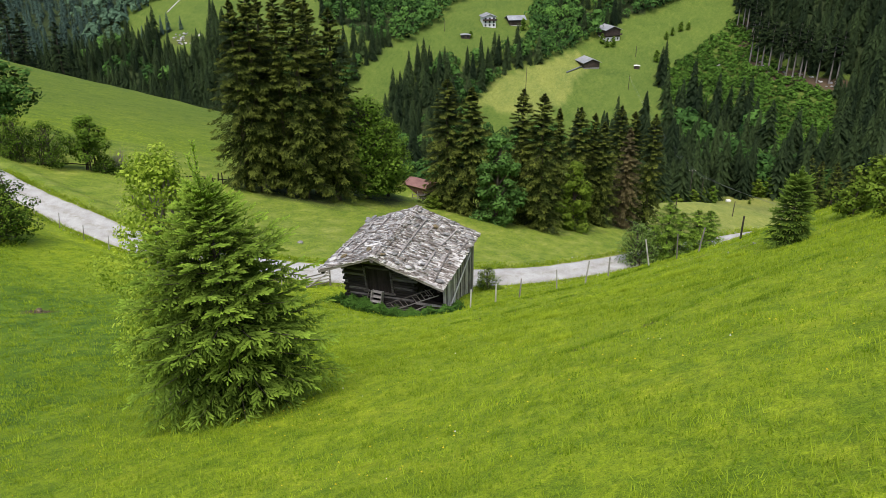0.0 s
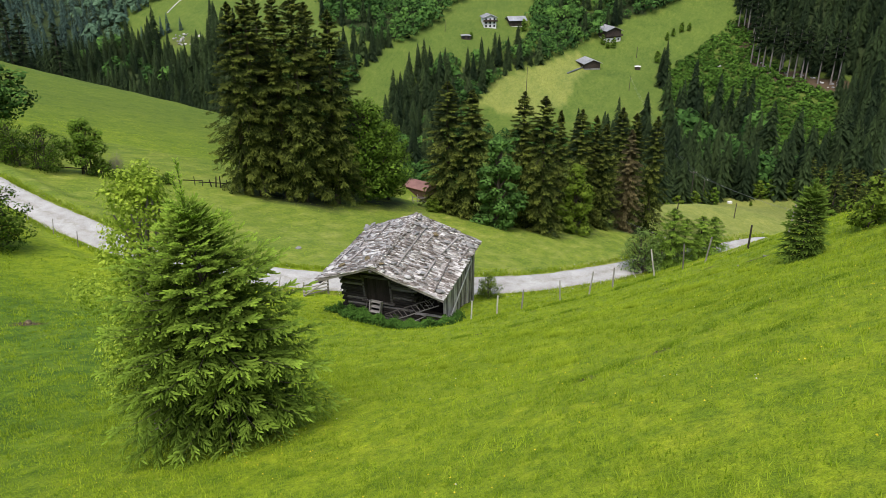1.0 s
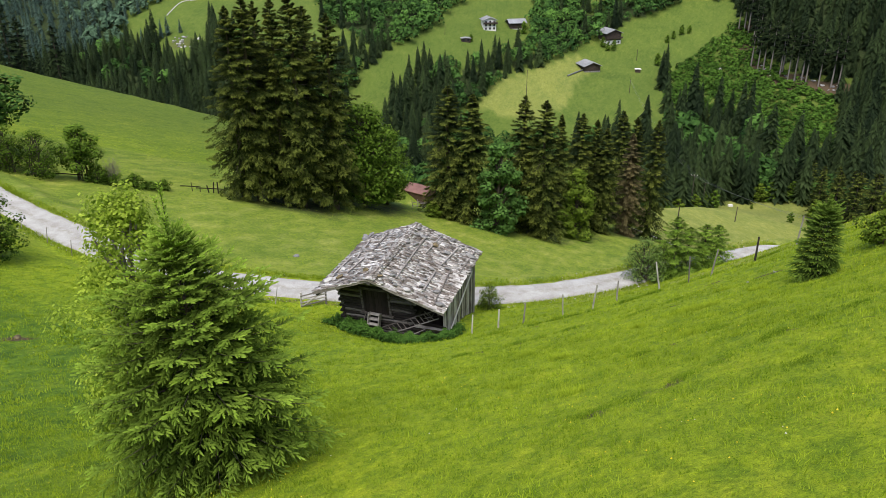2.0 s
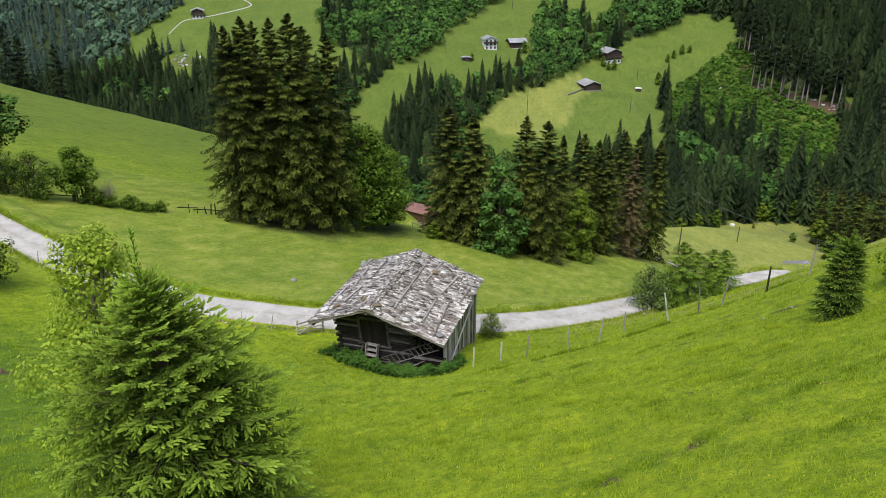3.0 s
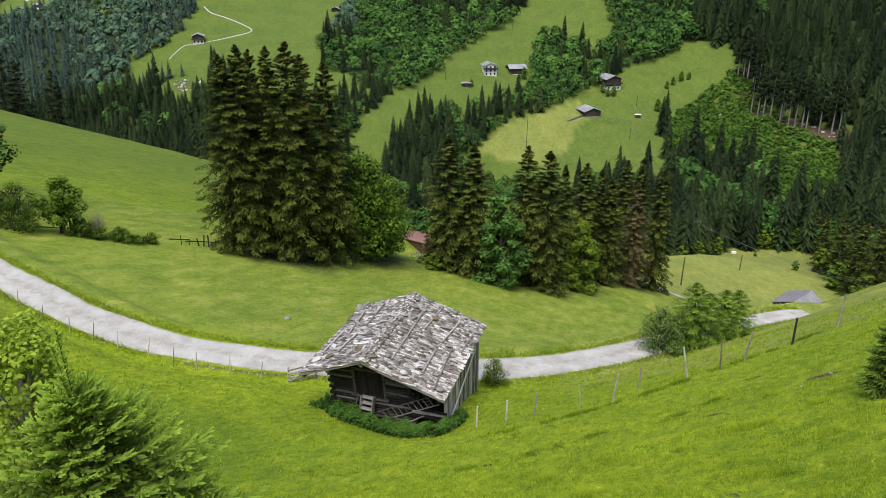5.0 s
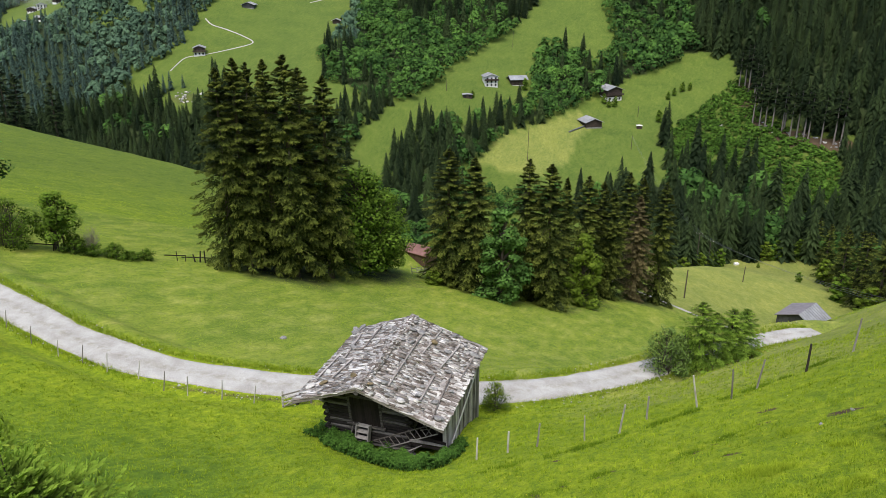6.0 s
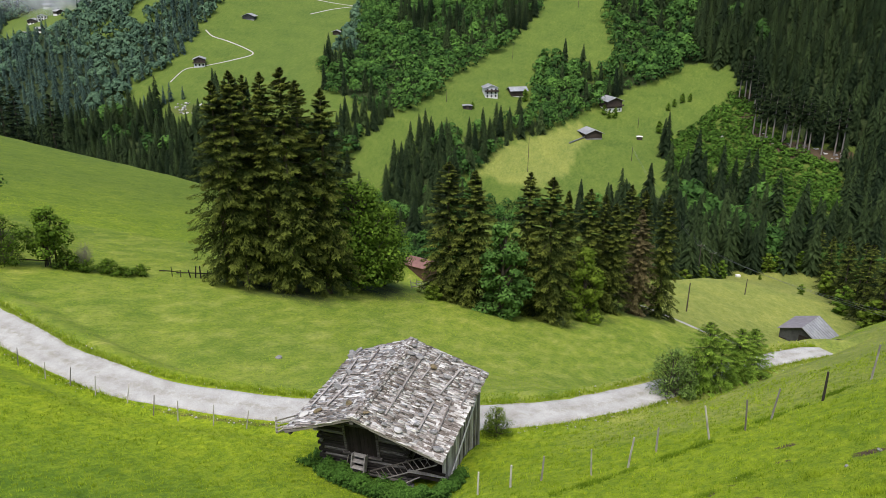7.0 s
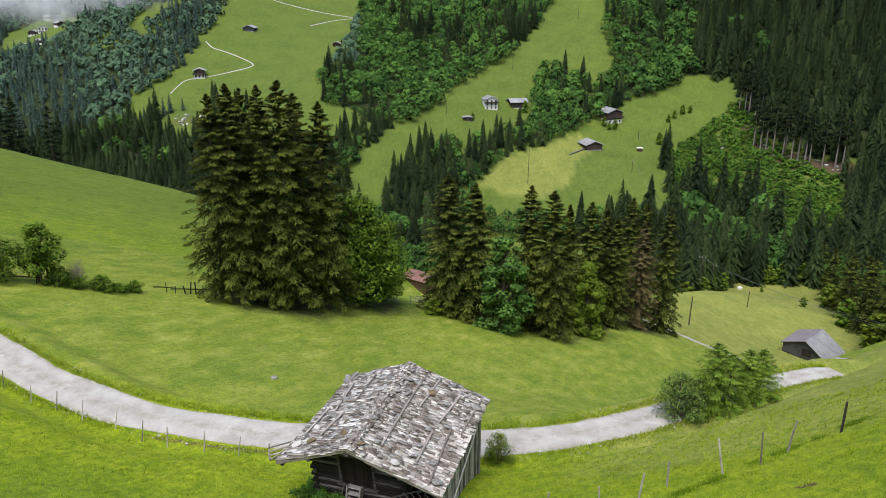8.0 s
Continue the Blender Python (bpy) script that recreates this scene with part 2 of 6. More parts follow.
PLASTER = plain("white_plaster", (0.66, 0.65, 0.63), (0.82, 0.81, 0.79), 1.0, 0.9)
GLASSDARK = plain("dark_window_glass", (0.015, 0.016, 0.018), (0.04, 0.042, 0.045), 1.0, 0.15)
WIRE = plain("cable", (0.16, 0.165, 0.17), (0.3, 0.31, 0.32), 3, 0.5, 0.6)
FLOWER = leafy("meadow_flowers", (0.55, 0.42, 0.02), (0.75, 0.62, 0.06), 0.2)
WHITEFLOWER = leafy("pale_flowers", (0.6, 0.6, 0.55), (0.75, 0.75, 0.7), 0.2)


# ---- building blocks ----
def part(name, bm, material, parent=None, label=""):
    me = bpy.data.meshes.new(name)
    bm.to_mesh(me)
    bm.free()
    me.materials.append(material)
    ob = new(name, me)
    ob.parent = parent
    return tagged(ob, label) if label else ob


def tris(name, verts, faces, material, parent=None, tint=None, label="", smooth=False, outward=None):
    """One mesh from arrays: faces all of three or all of four corners; tint: a shade for each corner; outward: the way each corner faces on its crown."""
    me = bpy.data.meshes.new(name)
    verts, faces = np.asarray(verts, np.float32), np.asarray(faces, np.int32)
    k = faces.shape[1]
    me.vertices.add(len(verts))
    me.vertices.foreach_set("co", verts.ravel())
    me.loops.add(faces.size)
    me.loops.foreach_set("vertex_index", faces.ravel())
    me.polygons.add(len(faces))
    me.polygons.foreach_set("loop_start", np.arange(0, faces.size, k, dtype=np.int32))
    if smooth:
        me.polygons.foreach_set("use_smooth", np.ones(len(faces), bool))
    me.update(calc_edges=True)
    if tint is not None:
        me.attributes.new("tint", "FLOAT", "POINT").data.foreach_set("value", np.asarray(tint, np.float32))
    if outward is not None:
        me.attributes.new("outward", "FLOAT_VECTOR", "POINT").data.foreach_set("vector", np.asarray(outward, np.float32).ravel())
    me.materials.append(material)
    ob = new(name, me)
    ob.parent = parent
    return tagged(ob, label) if label else ob


def empty(name, m, label, category, group="", kind=""):
    ob = new(name)
    ob.empty_display_size = 0.2
    ob.matrix_world = m
    return tagged(ob, label, category, group, kind)


def block(bm, size, m, bevel=0.0):
    """A box of that size, its edges worn off a little."""
    made = bmesh.ops.create_cube(bm, size=1.0, matrix=m @ Matrix.Diagonal((*size, 1)))
    if bevel:
        edges = {e for v in made["verts"] for e in v.link_edges}
        bmesh.ops.bevel(bm, geom=list(edges), offset=bevel, segments=1, affect="EDGES")
    return made["verts"]


def pole(bm, a, b, ra, rb, n=7, wobble=0.0, rng=random):
    """A round timber from a to b, tapered, a little bent."""
    a, b = Vector(a), Vector(b)
    way = b - a
    q = way.to_track_quat("Z", "Y").to_matrix()
    rings = []
    steps = max(2, int(way.length / 0.6) + 1) if wobble else 2
    for i in range(steps):
        u = i / (steps - 1)
        c = a + way * u + q @ Vector((rng.uniform(-wobble, wobble), rng.uniform(-wobble, wobble), 0))
        r = ra + (rb - ra) * u
        rings.append([bm.verts.new(c + q @ Vector((r * math.cos(t), r * math.sin(t), 0))) for t in [2 * math.pi * j / n for j in range(n)]])
    for s, t in zip(rings, rings[1:]):
        for j in range(n):
            bm.faces.new((s[j], s[(j + 1) % n], t[(j + 1) % n], t[j]))
    bm.faces.new(rings[0][::-1])
    bm.faces.new(rings[-1])


def tubes(lines):
    """Arrays for tapered limbs: each line is (points, radii)."""
    V, Fc = [], []
    n = 0
    for i0, (pts, rad) in enumerate(lines):
        k = 7 if i0 == 0 else 4
        pts = np.asarray(pts, float)
        d = np.gradient(pts, axis=0)
        d /= np.linalg.norm(d, axis=1)[:, None] + 1e-9
        side = np.cross(d, (0.31, 0.95, 0.07))
        side /= np.linalg.norm(side, axis=1)[:, None] + 1e-9
        up = np.cross(d, side)
        for i in range(len(pts)):
            for j in range(k):
                t = 2 * math.pi * j / k
                V.append(pts[i] + rad[i] * (side[i] * math.cos(t) + up[i] * math.sin(t)))
        for i in range(len(pts) - 1):
            for j in range(k):
                a, b = n + i * k + j, n + i * k + (j + 1) % k
                Fc.append((a, b, b + k, a + k))
        n += len(pts) * k
    return np.array(V), np.array(Fc)


def z_at(x, y):
    return float(ground_height(np.array([x]), np.array([y]))[0])


def soft(u):
    return np.maximum(u, 0) + np.log1p(np.exp(-np.abs(u)))


ROAD = np.array([(-90, 32, 2.5), (-60, 21, 1.5), (-42, 14.6, .7), (-36, 12.3, .35), (-29, 10.1, 0), (-22.8, 8.0, -.15), (-18, 7.1, -.3), (-14, 6.8, -.42),
                 (-8.3, 7.6, -.7), (-2.5, 9.2, -.95), (3.75, 11.4, -1.2), (8.32, 14.98, -1.7), (11.35, 18.45, -2.2), (15.1, 23.15, -2.8), (18.4, 26.45, -3.1), (21.4, 29.1, -3.3), (22.8, 30.5, -3.7)])


def spline(points, step):
    """A smooth line through the points."""
    p = np.vstack([2 * points[0] - points[1], points, 2 * points[-1] - points[-2]])
    out = []
    for i in range(1, len(p) - 2):
        n = max(2, int(np.linalg.norm(p[i + 1] - p[i]) / step))
        u = np.linspace(0, 1, n, endpoint=False)[:, None]
        out.append(.5 * (2 * p[i] + (p[i + 1] - p[i - 1]) * u + (2 * p[i - 1] - 5 * p[i] + 4 * p[i + 1] - p[i + 2]) * u ** 2
                         + (3 * p[i] - p[i - 1] - 3 * p[i + 1] + p[i + 2]) * u ** 3))
    return np.vstack(out + [points[-1:]])


ROAD[:, 1] += .17
ROAD_LINE = spline(ROAD, 0.6)
ROAD_HALF = 1.3


def half_width(x):
    """The road narrows past the hut."""
    return np.interp(x, (0, 6, 15, 18.5), (ROAD_HALF, 1.14, 1.05, .75))


def road_near(x, y):
    """How far each place is from the middle of the road, and the road's height there."""
    far, level = np.full(x.shape, 99.0), np.zeros(x.shape)
    close = (np.abs(x + 26) < 80) & (np.abs(y - 19) < 32)
    if close.any():
        px, py = x[close], y[close]
        best, z = np.full(px.shape, 99.0), np.zeros(px.shape)
        a, b = ROAD_LINE[:-1], ROAD_LINE[1:]
        for p, q in zip(a, b):
            d = q - p
            u = np.clip(((px - p[0]) * d[0] + (py - p[1]) * d[1]) / (d[0] ** 2 + d[1] ** 2), 0, 1)
            r = np.hypot(px - p[0] - u * d[0], py - p[1] - u * d[1])
            hit = r < best
            best[hit], z[hit] = r[hit], (p[2] + u * d[2])[hit]
        far[close], level[close] = best, z
    return far, level


EDGE_AT = (-180, -60, -34, -30, -27, -23.8, -20, -17, -10, 0, 8, 13.5, 16, 17.7, 20.2, 22.1, 24, 26, 28, 40, 180)
EDGE_R = (260, 260, 232, 212, 205, 200, 194, 188, 165, 150, 150, 165, 204, 213, 241, 253, 260, 265, 268, 260, 260)
HEAD = radians(17.3)


def around(x, y):
    """Degrees to the right of the valley's line and metres, from the foot of the meadow."""
    a = np.degrees(np.arctan2(x - 11, y + 23)) + 17.3
    return (a + 180) % 360 - 180, np.hypot(x - 11, y + 23)


def far_ground(x, y):
    along = -(x - 11) * math.sin(HEAD) + (y + 23) * math.cos(HEAD)
    side = (x - 11) * math.cos(HEAD) + (y + 23) * math.sin(HEAD)
    u = along + .12 * np.maximum(side, 0) - .10 * np.maximum(-side, 0) - 300
    z = -80 + .30 * 30 * soft(u / 30) - .02 * np.minimum(u, 0)
    z += 9 * np.sin(side / 75 + along / 210 + 1.2) * np.clip(u / 120, 0, 1) + 5 * np.sin(side / 41 - along / 95) * np.clip(u / 120, 0, 1)
    top = np.interp(side, (-560, -440, -380, -320), (2, 9, 40, 150))
    z = np.where(z > top - 8, top - 8 + 8 * np.tanh((z - top + 8) / 8), z) - .25 * np.maximum(along - 900, 0) * (side < -380)
    return z


def ground_height(x, y, bench=True):
    x, y = np.asarray(x, float), np.asarray(y, float)
    up = 1.7822 + .0715 * x + .5185 * 5 * soft((x - 7.6034) / 5) - .3787 * y - .0951 * 4 * soft((y - 2.1484) / 4) - .11 * 10 * soft((y - 38) / 10)
    low = -1.1105 - .16 * x - .3139 * y + .000117 * np.clip(y, -300, 300) ** 2 + 4.4 * np.exp(-((x - 8) ** 2 + (y - 15) ** 2) / 200)
    z = low + .9156 * soft((up - low) / .9156)
    z = z - 1.05 * np.exp(-((x - 2.0) / 3.0) ** 2 - ((y - 1.0) / 2.2) ** 2) - .5 * np.exp(-((x - 3.3) / 2.0) ** 2 - ((y + 1.5) / 1.8) ** 2)
    z = z - 4.5 * np.exp(-((x - 42) / 22) ** 2 - ((y - 135) / 42) ** 2) - 1.9 * np.exp(-((x + 39) / 13) ** 2 - ((y - 119) / 16) ** 2) - 8.6 * np.exp(-((x + 31) / 9) ** 2 - ((y - 96) / 17) ** 2)
    z = z - 1.0 * np.exp(-((x + 22.5) / 5) ** 2 - ((y - 73) / 7) ** 2)
    if bench:
        far, level = road_near(x, y)
        k = np.clip((far - ROAD_HALF - .3) / 3.2, 0, 1)
        z = z + (level - z) * (1 - k * k * (3 - 2 * k))
    z += .10 * np.sin(x * .61 + 1.1 * np.sin(y * .33)) * np.sin(y * .47 + .8 * np.sin(x * .29)) * (1 if not bench else np.clip(far - 2, 0, 1))
    a, r = around(x, y)
    z -= .75 * 9 * soft((r - np.interp(a, EDGE_AT, EDGE_R)) / 9)
    g = far_ground(x, y)
    return g + 4 * soft((z - g) / 4)

# ---- the lie of the land ----
MEADOWS = [
    [(-268, 312), (-279, 325), (-284, 339), (-279, 361), (-279, 385), (-287, 414), (-292, 435), (-299, 463), (-307, 482), (-330, 560), (-270, 640), (-233, 551), (-194, 430), (-192, 393), (-174, 356), (-159, 346), (-138, 334), (-159, 315), (-229, 314)],
    [(-135, 294), (-114, 264), (-110, 273), (-110, 287), (-112, 305), (-106, 325), (-88, 338), (-76, 353), (-67, 380), (-63, 407), (-54, 425), (-38, 438), (-31, 469), (-33, 480), (-45, 522), (-60, 640), (-82, 640), (-91, 519), (-97, 460), (-114, 396), (-117, 362), (-132, 322)],
    [(-75, 296), (-70, 336), (-58, 357), (-44, 388), (-32, 415), (-18, 440), (1, 460), (15, 479), (34, 469), (39, 454), (37, 422), (20, 409), (12, 380), (2, 368), (8, 342), (6, 320), (-8, 294), (-29, 283), (-48, 278), (-68, 278)],
    [(-405, 370), (-431, 395), (-450, 427), (-445, 446), (-425, 452), (-396, 432), (-384, 426), (-380, 408), (-380, 393), (-392, 388), (-400, 378)],
    [(-342, 371), (-344, 386), (-349, 409), (-337, 400), (-335, 382), (-339, 373)],
    [(-340, 408), (-344, 426), (-346, 450), (-338, 463), (-331, 440), (-326, 416), (-321, 406), (-331, 402)]]
CLEARING = [(12, 396), (37, 441), (43, 443), (50, 404), (63, 383), (82, 352), (76, 298), (50, 280), (46, 322), (26, 332), (8, 340), (4, 368)]
BARE = [(36, 440), (46, 436), (50, 402), (56, 390), (70, 378), (90, 370), (86, 356), (66, 362), (52, 372), (43, 388), (40, 420)]
RIGHT_WOOD = [(66, 262), (67, 235), (67, 150), (65, 110), (66, 70), (90, 40), (140, 120), (160, 300), (90, 300)]
GAP = [(-66, 262), (-56, 205), (-6, 205), (14, 250), (2, 272), (-30, 262)]
LOWER_WOOD = [(-271, 308), (-268, 314), (-265, 321), (-258, 330), (-249, 336), (-236, 337), (-222, 336), (-206, 332), (-196, 314), (-230, 311)]
COPSE = [(-67, 387), (-72, 424), (-73, 451), (-57, 457), (-41, 444), (-32, 465), (-20, 485), (-13, 455), (-28, 424), (-49, 412), (-55, 399)]
MOWN = [(-74, 304), (-70, 336), (-58, 357), (-40, 387), (-32, 372), (-37, 347), (-36, 321), (-50, 300)]


TRAILS = [[(11.9, -19.3), (12.4, -18.8), (12.9, -18.3), (13.4, -18.0), (13.8, -17.6), (14.4, -17.1), (15.1, -16.3), (15.6, -15.9), (16.1, -15.4), (16.6, -15.1), (17.1, -14.9), (17.6, -14.5)],
          [(12.9, -14.1), (13.4, -13.8), (13.8, -13.6), (14.6, -13.1), (15.5, -12.9)], [(6.8, -8.8), (8.1, -8.0), (9.3, -7.3), (10.4, -6.5), (11.4, -5.6)], [(12.5, -6.2), (13.3, -5.1), (14.3, -4.0), (15.4, -3.0)], [(15.4, -18.6), (16.3, -18.1)]]


def inside(poly, x, y):
    p = np.array(poly, float)
    q = np.roll(p, -1, axis=0)
    c = np.zeros(x.shape, bool)
    for (ax, ay), (bx, by) in zip(p, q):
        cross = (ay > y) != (by > y)
        c ^= cross & (x < (bx - ax) * (y - ay) / (by - ay + 1e-12) + ax)
    return c


def wooded(x, y):
    """Where the far woods stand."""
    a, r = around(x, y)
    w = (r > np.interp(a, EDGE_AT, EDGE_R) + np.where(a > 15, 10, 4)) & ~inside(GAP, x, y)
    for poly in MEADOWS + [CLEARING, BARE]:
        w &= ~inside(poly, x, y)
    w |= inside(LOWER_WOOD, x, y)
    w &= np.hypot(x + 238, y - 322) > 15
    return w | inside(RIGHT_WOOD, x, y) | (inside(COPSE, x, y) & (np.hypot(x - 1, y - 392) > 9))


def make_ground():
    ang = np.radians(np.concatenate([np.arange(-36, 36.01, 0.36), np.arange(39, 324, 3.0)]) - 17.3)
    rad = np.concatenate([[0.003, 0.7], np.linspace(1.5, 8, 12), np.geomspace(8.3, 60, 150), np.geomspace(60.7, 900, 170)[1:], np.geomspace(930, 4200, 14)])
    A, R = np.meshgrid(ang, rad)
    X, Y = 11 + np.sin(A) * R, -23 + np.cos(A) * R
    Z = ground_height(X.ravel(), Y.ravel()).reshape(X.shape)
    na, nr = len(ang), len(rad)
    V = np.stack([X.ravel(), Y.ravel(), Z.ravel()], 1)
    i, j = np.meshgrid(np.arange(nr - 1), np.arange(na), indexing="ij")
    i, j = i.ravel(), j.ravel()
    k = (j + 1) % na
    Fc = np.stack([i * na + j, i * na + k, (i + 1) * na + k, (i + 1) * na + j], 1)[:, ::-1]
    ob = tris("ground", V, Fc, GRASS, smooth=True)
    me = ob.data
    x, y = V[:, 0], V[:, 1]
    far = road_near(x, y)[0]
    a, r = around(x, y)
    hay = np.clip((y - 9 - .12 * x) / 4, 0, 1) * np.where(x > -60, 1, np.clip((x + 110) / 50, 0, 1)) * .9
    hay = np.where((a < -13) & (r > 92), .3, hay)
    alp = np.where((a < -13) & (r > 92), np.clip((r - 92) / 40, 0, 1) * .55, 0)
    alp = np.where(r > 235, 1.0, alp)
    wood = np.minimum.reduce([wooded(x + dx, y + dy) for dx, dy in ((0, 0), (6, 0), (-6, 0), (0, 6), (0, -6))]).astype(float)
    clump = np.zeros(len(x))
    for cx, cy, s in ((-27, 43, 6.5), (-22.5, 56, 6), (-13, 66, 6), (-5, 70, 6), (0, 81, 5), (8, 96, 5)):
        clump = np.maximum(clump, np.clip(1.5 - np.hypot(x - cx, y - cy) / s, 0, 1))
    soil = np.maximum(inside(BARE, x, y) * .8, clump * .3)
    soil = np.maximum(soil, (np.hypot(x + 240, (y - 326) * 1.3) < 9) * .4)
    soil = np.maximum(soil, np.clip(1 - np.abs(far - half_width(x) - .25) / .5, 0, 1) * .45)
    below = y < np.interp(x, ROAD_LINE[:, 0], ROAD_LINE[:, 1])
    shoulder = below * np.clip((x + 17) / 4, 0, 1) * np.clip((-3 - x) / 2, 0, 1) * np.clip(1.3 - np.abs(far - ROAD_HALF - .3) / .42, 0, 1)
    soil = np.maximum(soil, shoulder * .5)
    for cx, cy, s in ((12.4, -18.9, .35), (-12.3, -9.1, .5), (-7.8, -15.1, .4), (17, -4.3, .5), (14, -6.5, .3), (9, -4, .25), (15.5, -1.5, .4), (.5, -16, .3)):
        soil = np.maximum(soil, .8 * np.clip(1.4 - np.hypot(x - cx, (y - cy) * 1.8) / s, 0, 1))
    g = np.random.default_rng(17)
    for i in range(34):
        cx, cy, s = g.uniform(1, 19), g.uniform(-24, -1), g.uniform(.08, .2)
        if i % 2:
            cy = -19 + 4.2 * (i % 5) + .35 * (cx - 10) + g.normal(0, .3)
        soil = np.maximum(soil, .5 * np.clip(1.3 - np.hypot(x - cx, (y - cy) * 1.9) / s, 0, 1))
    for line in TRAILS:
        p = spline(np.array([(u, v, 0) for u, v in line], float), .06)
        gappy = np.sin(p[:, 0] * 4.3) + np.sin(p[:, 0] * 9.1 + 1) > .1
        for px, py, _ in p[(g.random(len(p)) < .45) & gappy]:
            s = g.uniform(.05, .15)
            near = (np.abs(x - px) < .7) & (np.abs(y - py) < .7)
            d = np.hypot(x[near] - px + g.normal(0, .06), (y[near] - py + g.normal(0, .08)) * 1.5)
            soil[near] = np.maximum(soil[near], .8 * np.clip(1.4 - d / s, 0, 1))
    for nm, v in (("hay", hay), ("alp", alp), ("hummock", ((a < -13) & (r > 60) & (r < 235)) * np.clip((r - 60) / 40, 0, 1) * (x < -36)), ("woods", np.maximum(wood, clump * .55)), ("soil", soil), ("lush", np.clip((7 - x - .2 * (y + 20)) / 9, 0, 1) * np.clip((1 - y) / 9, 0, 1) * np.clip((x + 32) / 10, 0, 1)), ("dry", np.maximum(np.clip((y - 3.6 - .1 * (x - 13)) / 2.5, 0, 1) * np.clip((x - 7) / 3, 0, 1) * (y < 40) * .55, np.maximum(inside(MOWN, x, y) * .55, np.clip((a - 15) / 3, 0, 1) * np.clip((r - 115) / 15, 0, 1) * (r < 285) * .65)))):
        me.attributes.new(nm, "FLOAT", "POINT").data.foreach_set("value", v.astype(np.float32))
    return tagged(ob, "steep green alpine meadow running down into a wooded valley", "ground", kind="structure")


def make_road(line, half, name, label, lift, grass_middle):
    d = np.gradient(line[:, :2], axis=0)
    d /= np.linalg.norm(d, axis=1)[:, None]
    side = np.stack([d[:, 1], -d[:, 0]], 1)
    across = np.linspace(-1, 1, 15)
    half = np.broadcast_to(half, (len(line),))
    rng = np.random.default_rng(5)
    n = len(line)
    wob = np.convolve(rng.normal(0, .16, n + 8), np.ones(5) / 5, "same")[4:-4]
    wob2 = np.convolve(rng.normal(0, .16, n + 8), np.ones(5) / 5, "same")[4:-4]
    V, track = [], []
    for i in range(n):
        for u in across:
            w = half[i] * u + (wob[i] if u == -1 else wob2[i] if u == 1 else 0)
            p = line[i, :2] + side[i] * w
            V.append((*p, 0))
            track.append(math.exp(-(u / .22) ** 2) * grass_middle + max(0, abs(u) - .74) / .26 * .9)
    V = np.array(V)
    V[:, 2] = ground_height(V[:, 0], V[:, 1]) + lift * np.tile(1 - .75 * across ** 4, n) + .012 * np.tile(np.cos(across * 9), n)
    m = len(across)
    Fc = [(i * m + j, i * m + j + 1, (i + 1) * m + j + 1, (i + 1) * m + j) for i in range(n - 1) for j in range(m - 1)]
    ob = tris(name, V, Fc, GRAVEL, smooth=True)
    ob.data.attributes.new("track", "FLOAT", "POINT").data.foreach_set("value", np.array(track, np.float32))
    return tagged(ob, label, "road", kind="structure")


make_ground()
make_road(ROAD_LINE, half_width(ROAD_LINE[:, 0]), "road", "pale grey gravel farm road curving across the meadow", 0.07, 0.62)
LANE = spline(np.array([(2, 113, 0), (6, 109, 0), (11.9, 104.8, 0), (15.6, 101.6, 0), (19.2, 99, 0), (22.5, 96.8, 0), (25.5, 94, 0), (28, 86, 0), (28.5, 70, 0), (26, 50, 0), (23.6, 34, 0)], float), 1.2)
make_road(LANE, 0.8, "lane", "narrow gravel lane dropping behind the spruces", 0.05, 0.9)
for pts in ([(-265.7, 349.7), (-266.6, 357.8), (-266.2, 367), (-257.4, 374.4), (-247.3, 385.8), (-240.2, 397.5), (-250.3, 404.3), (-264.6, 408.8), (-275.6, 410.5), (-283.8, 416.2)],
            [(-218.5, 508.2), (-231.6, 506.2), (-260.8, 502.7), (-283.7, 502), (-300, 509)], [(-218.5, 508.2), (-230.4, 493.9), (-239.8, 475.4)]):
    make_road(spline(np.array([(x, y, 0) for x, y in pts], float), 3.0), 0.42, "far_lane", "pale farm track winding over the far meadow", 0.2, 0.9)


# ---- trees ----
PROFILE_T = (0, .06, .2, .4, .6, .8, .93, 1)
PROFILE_R = (.5, .82, 1, .94, .75, .46, .19, .012)


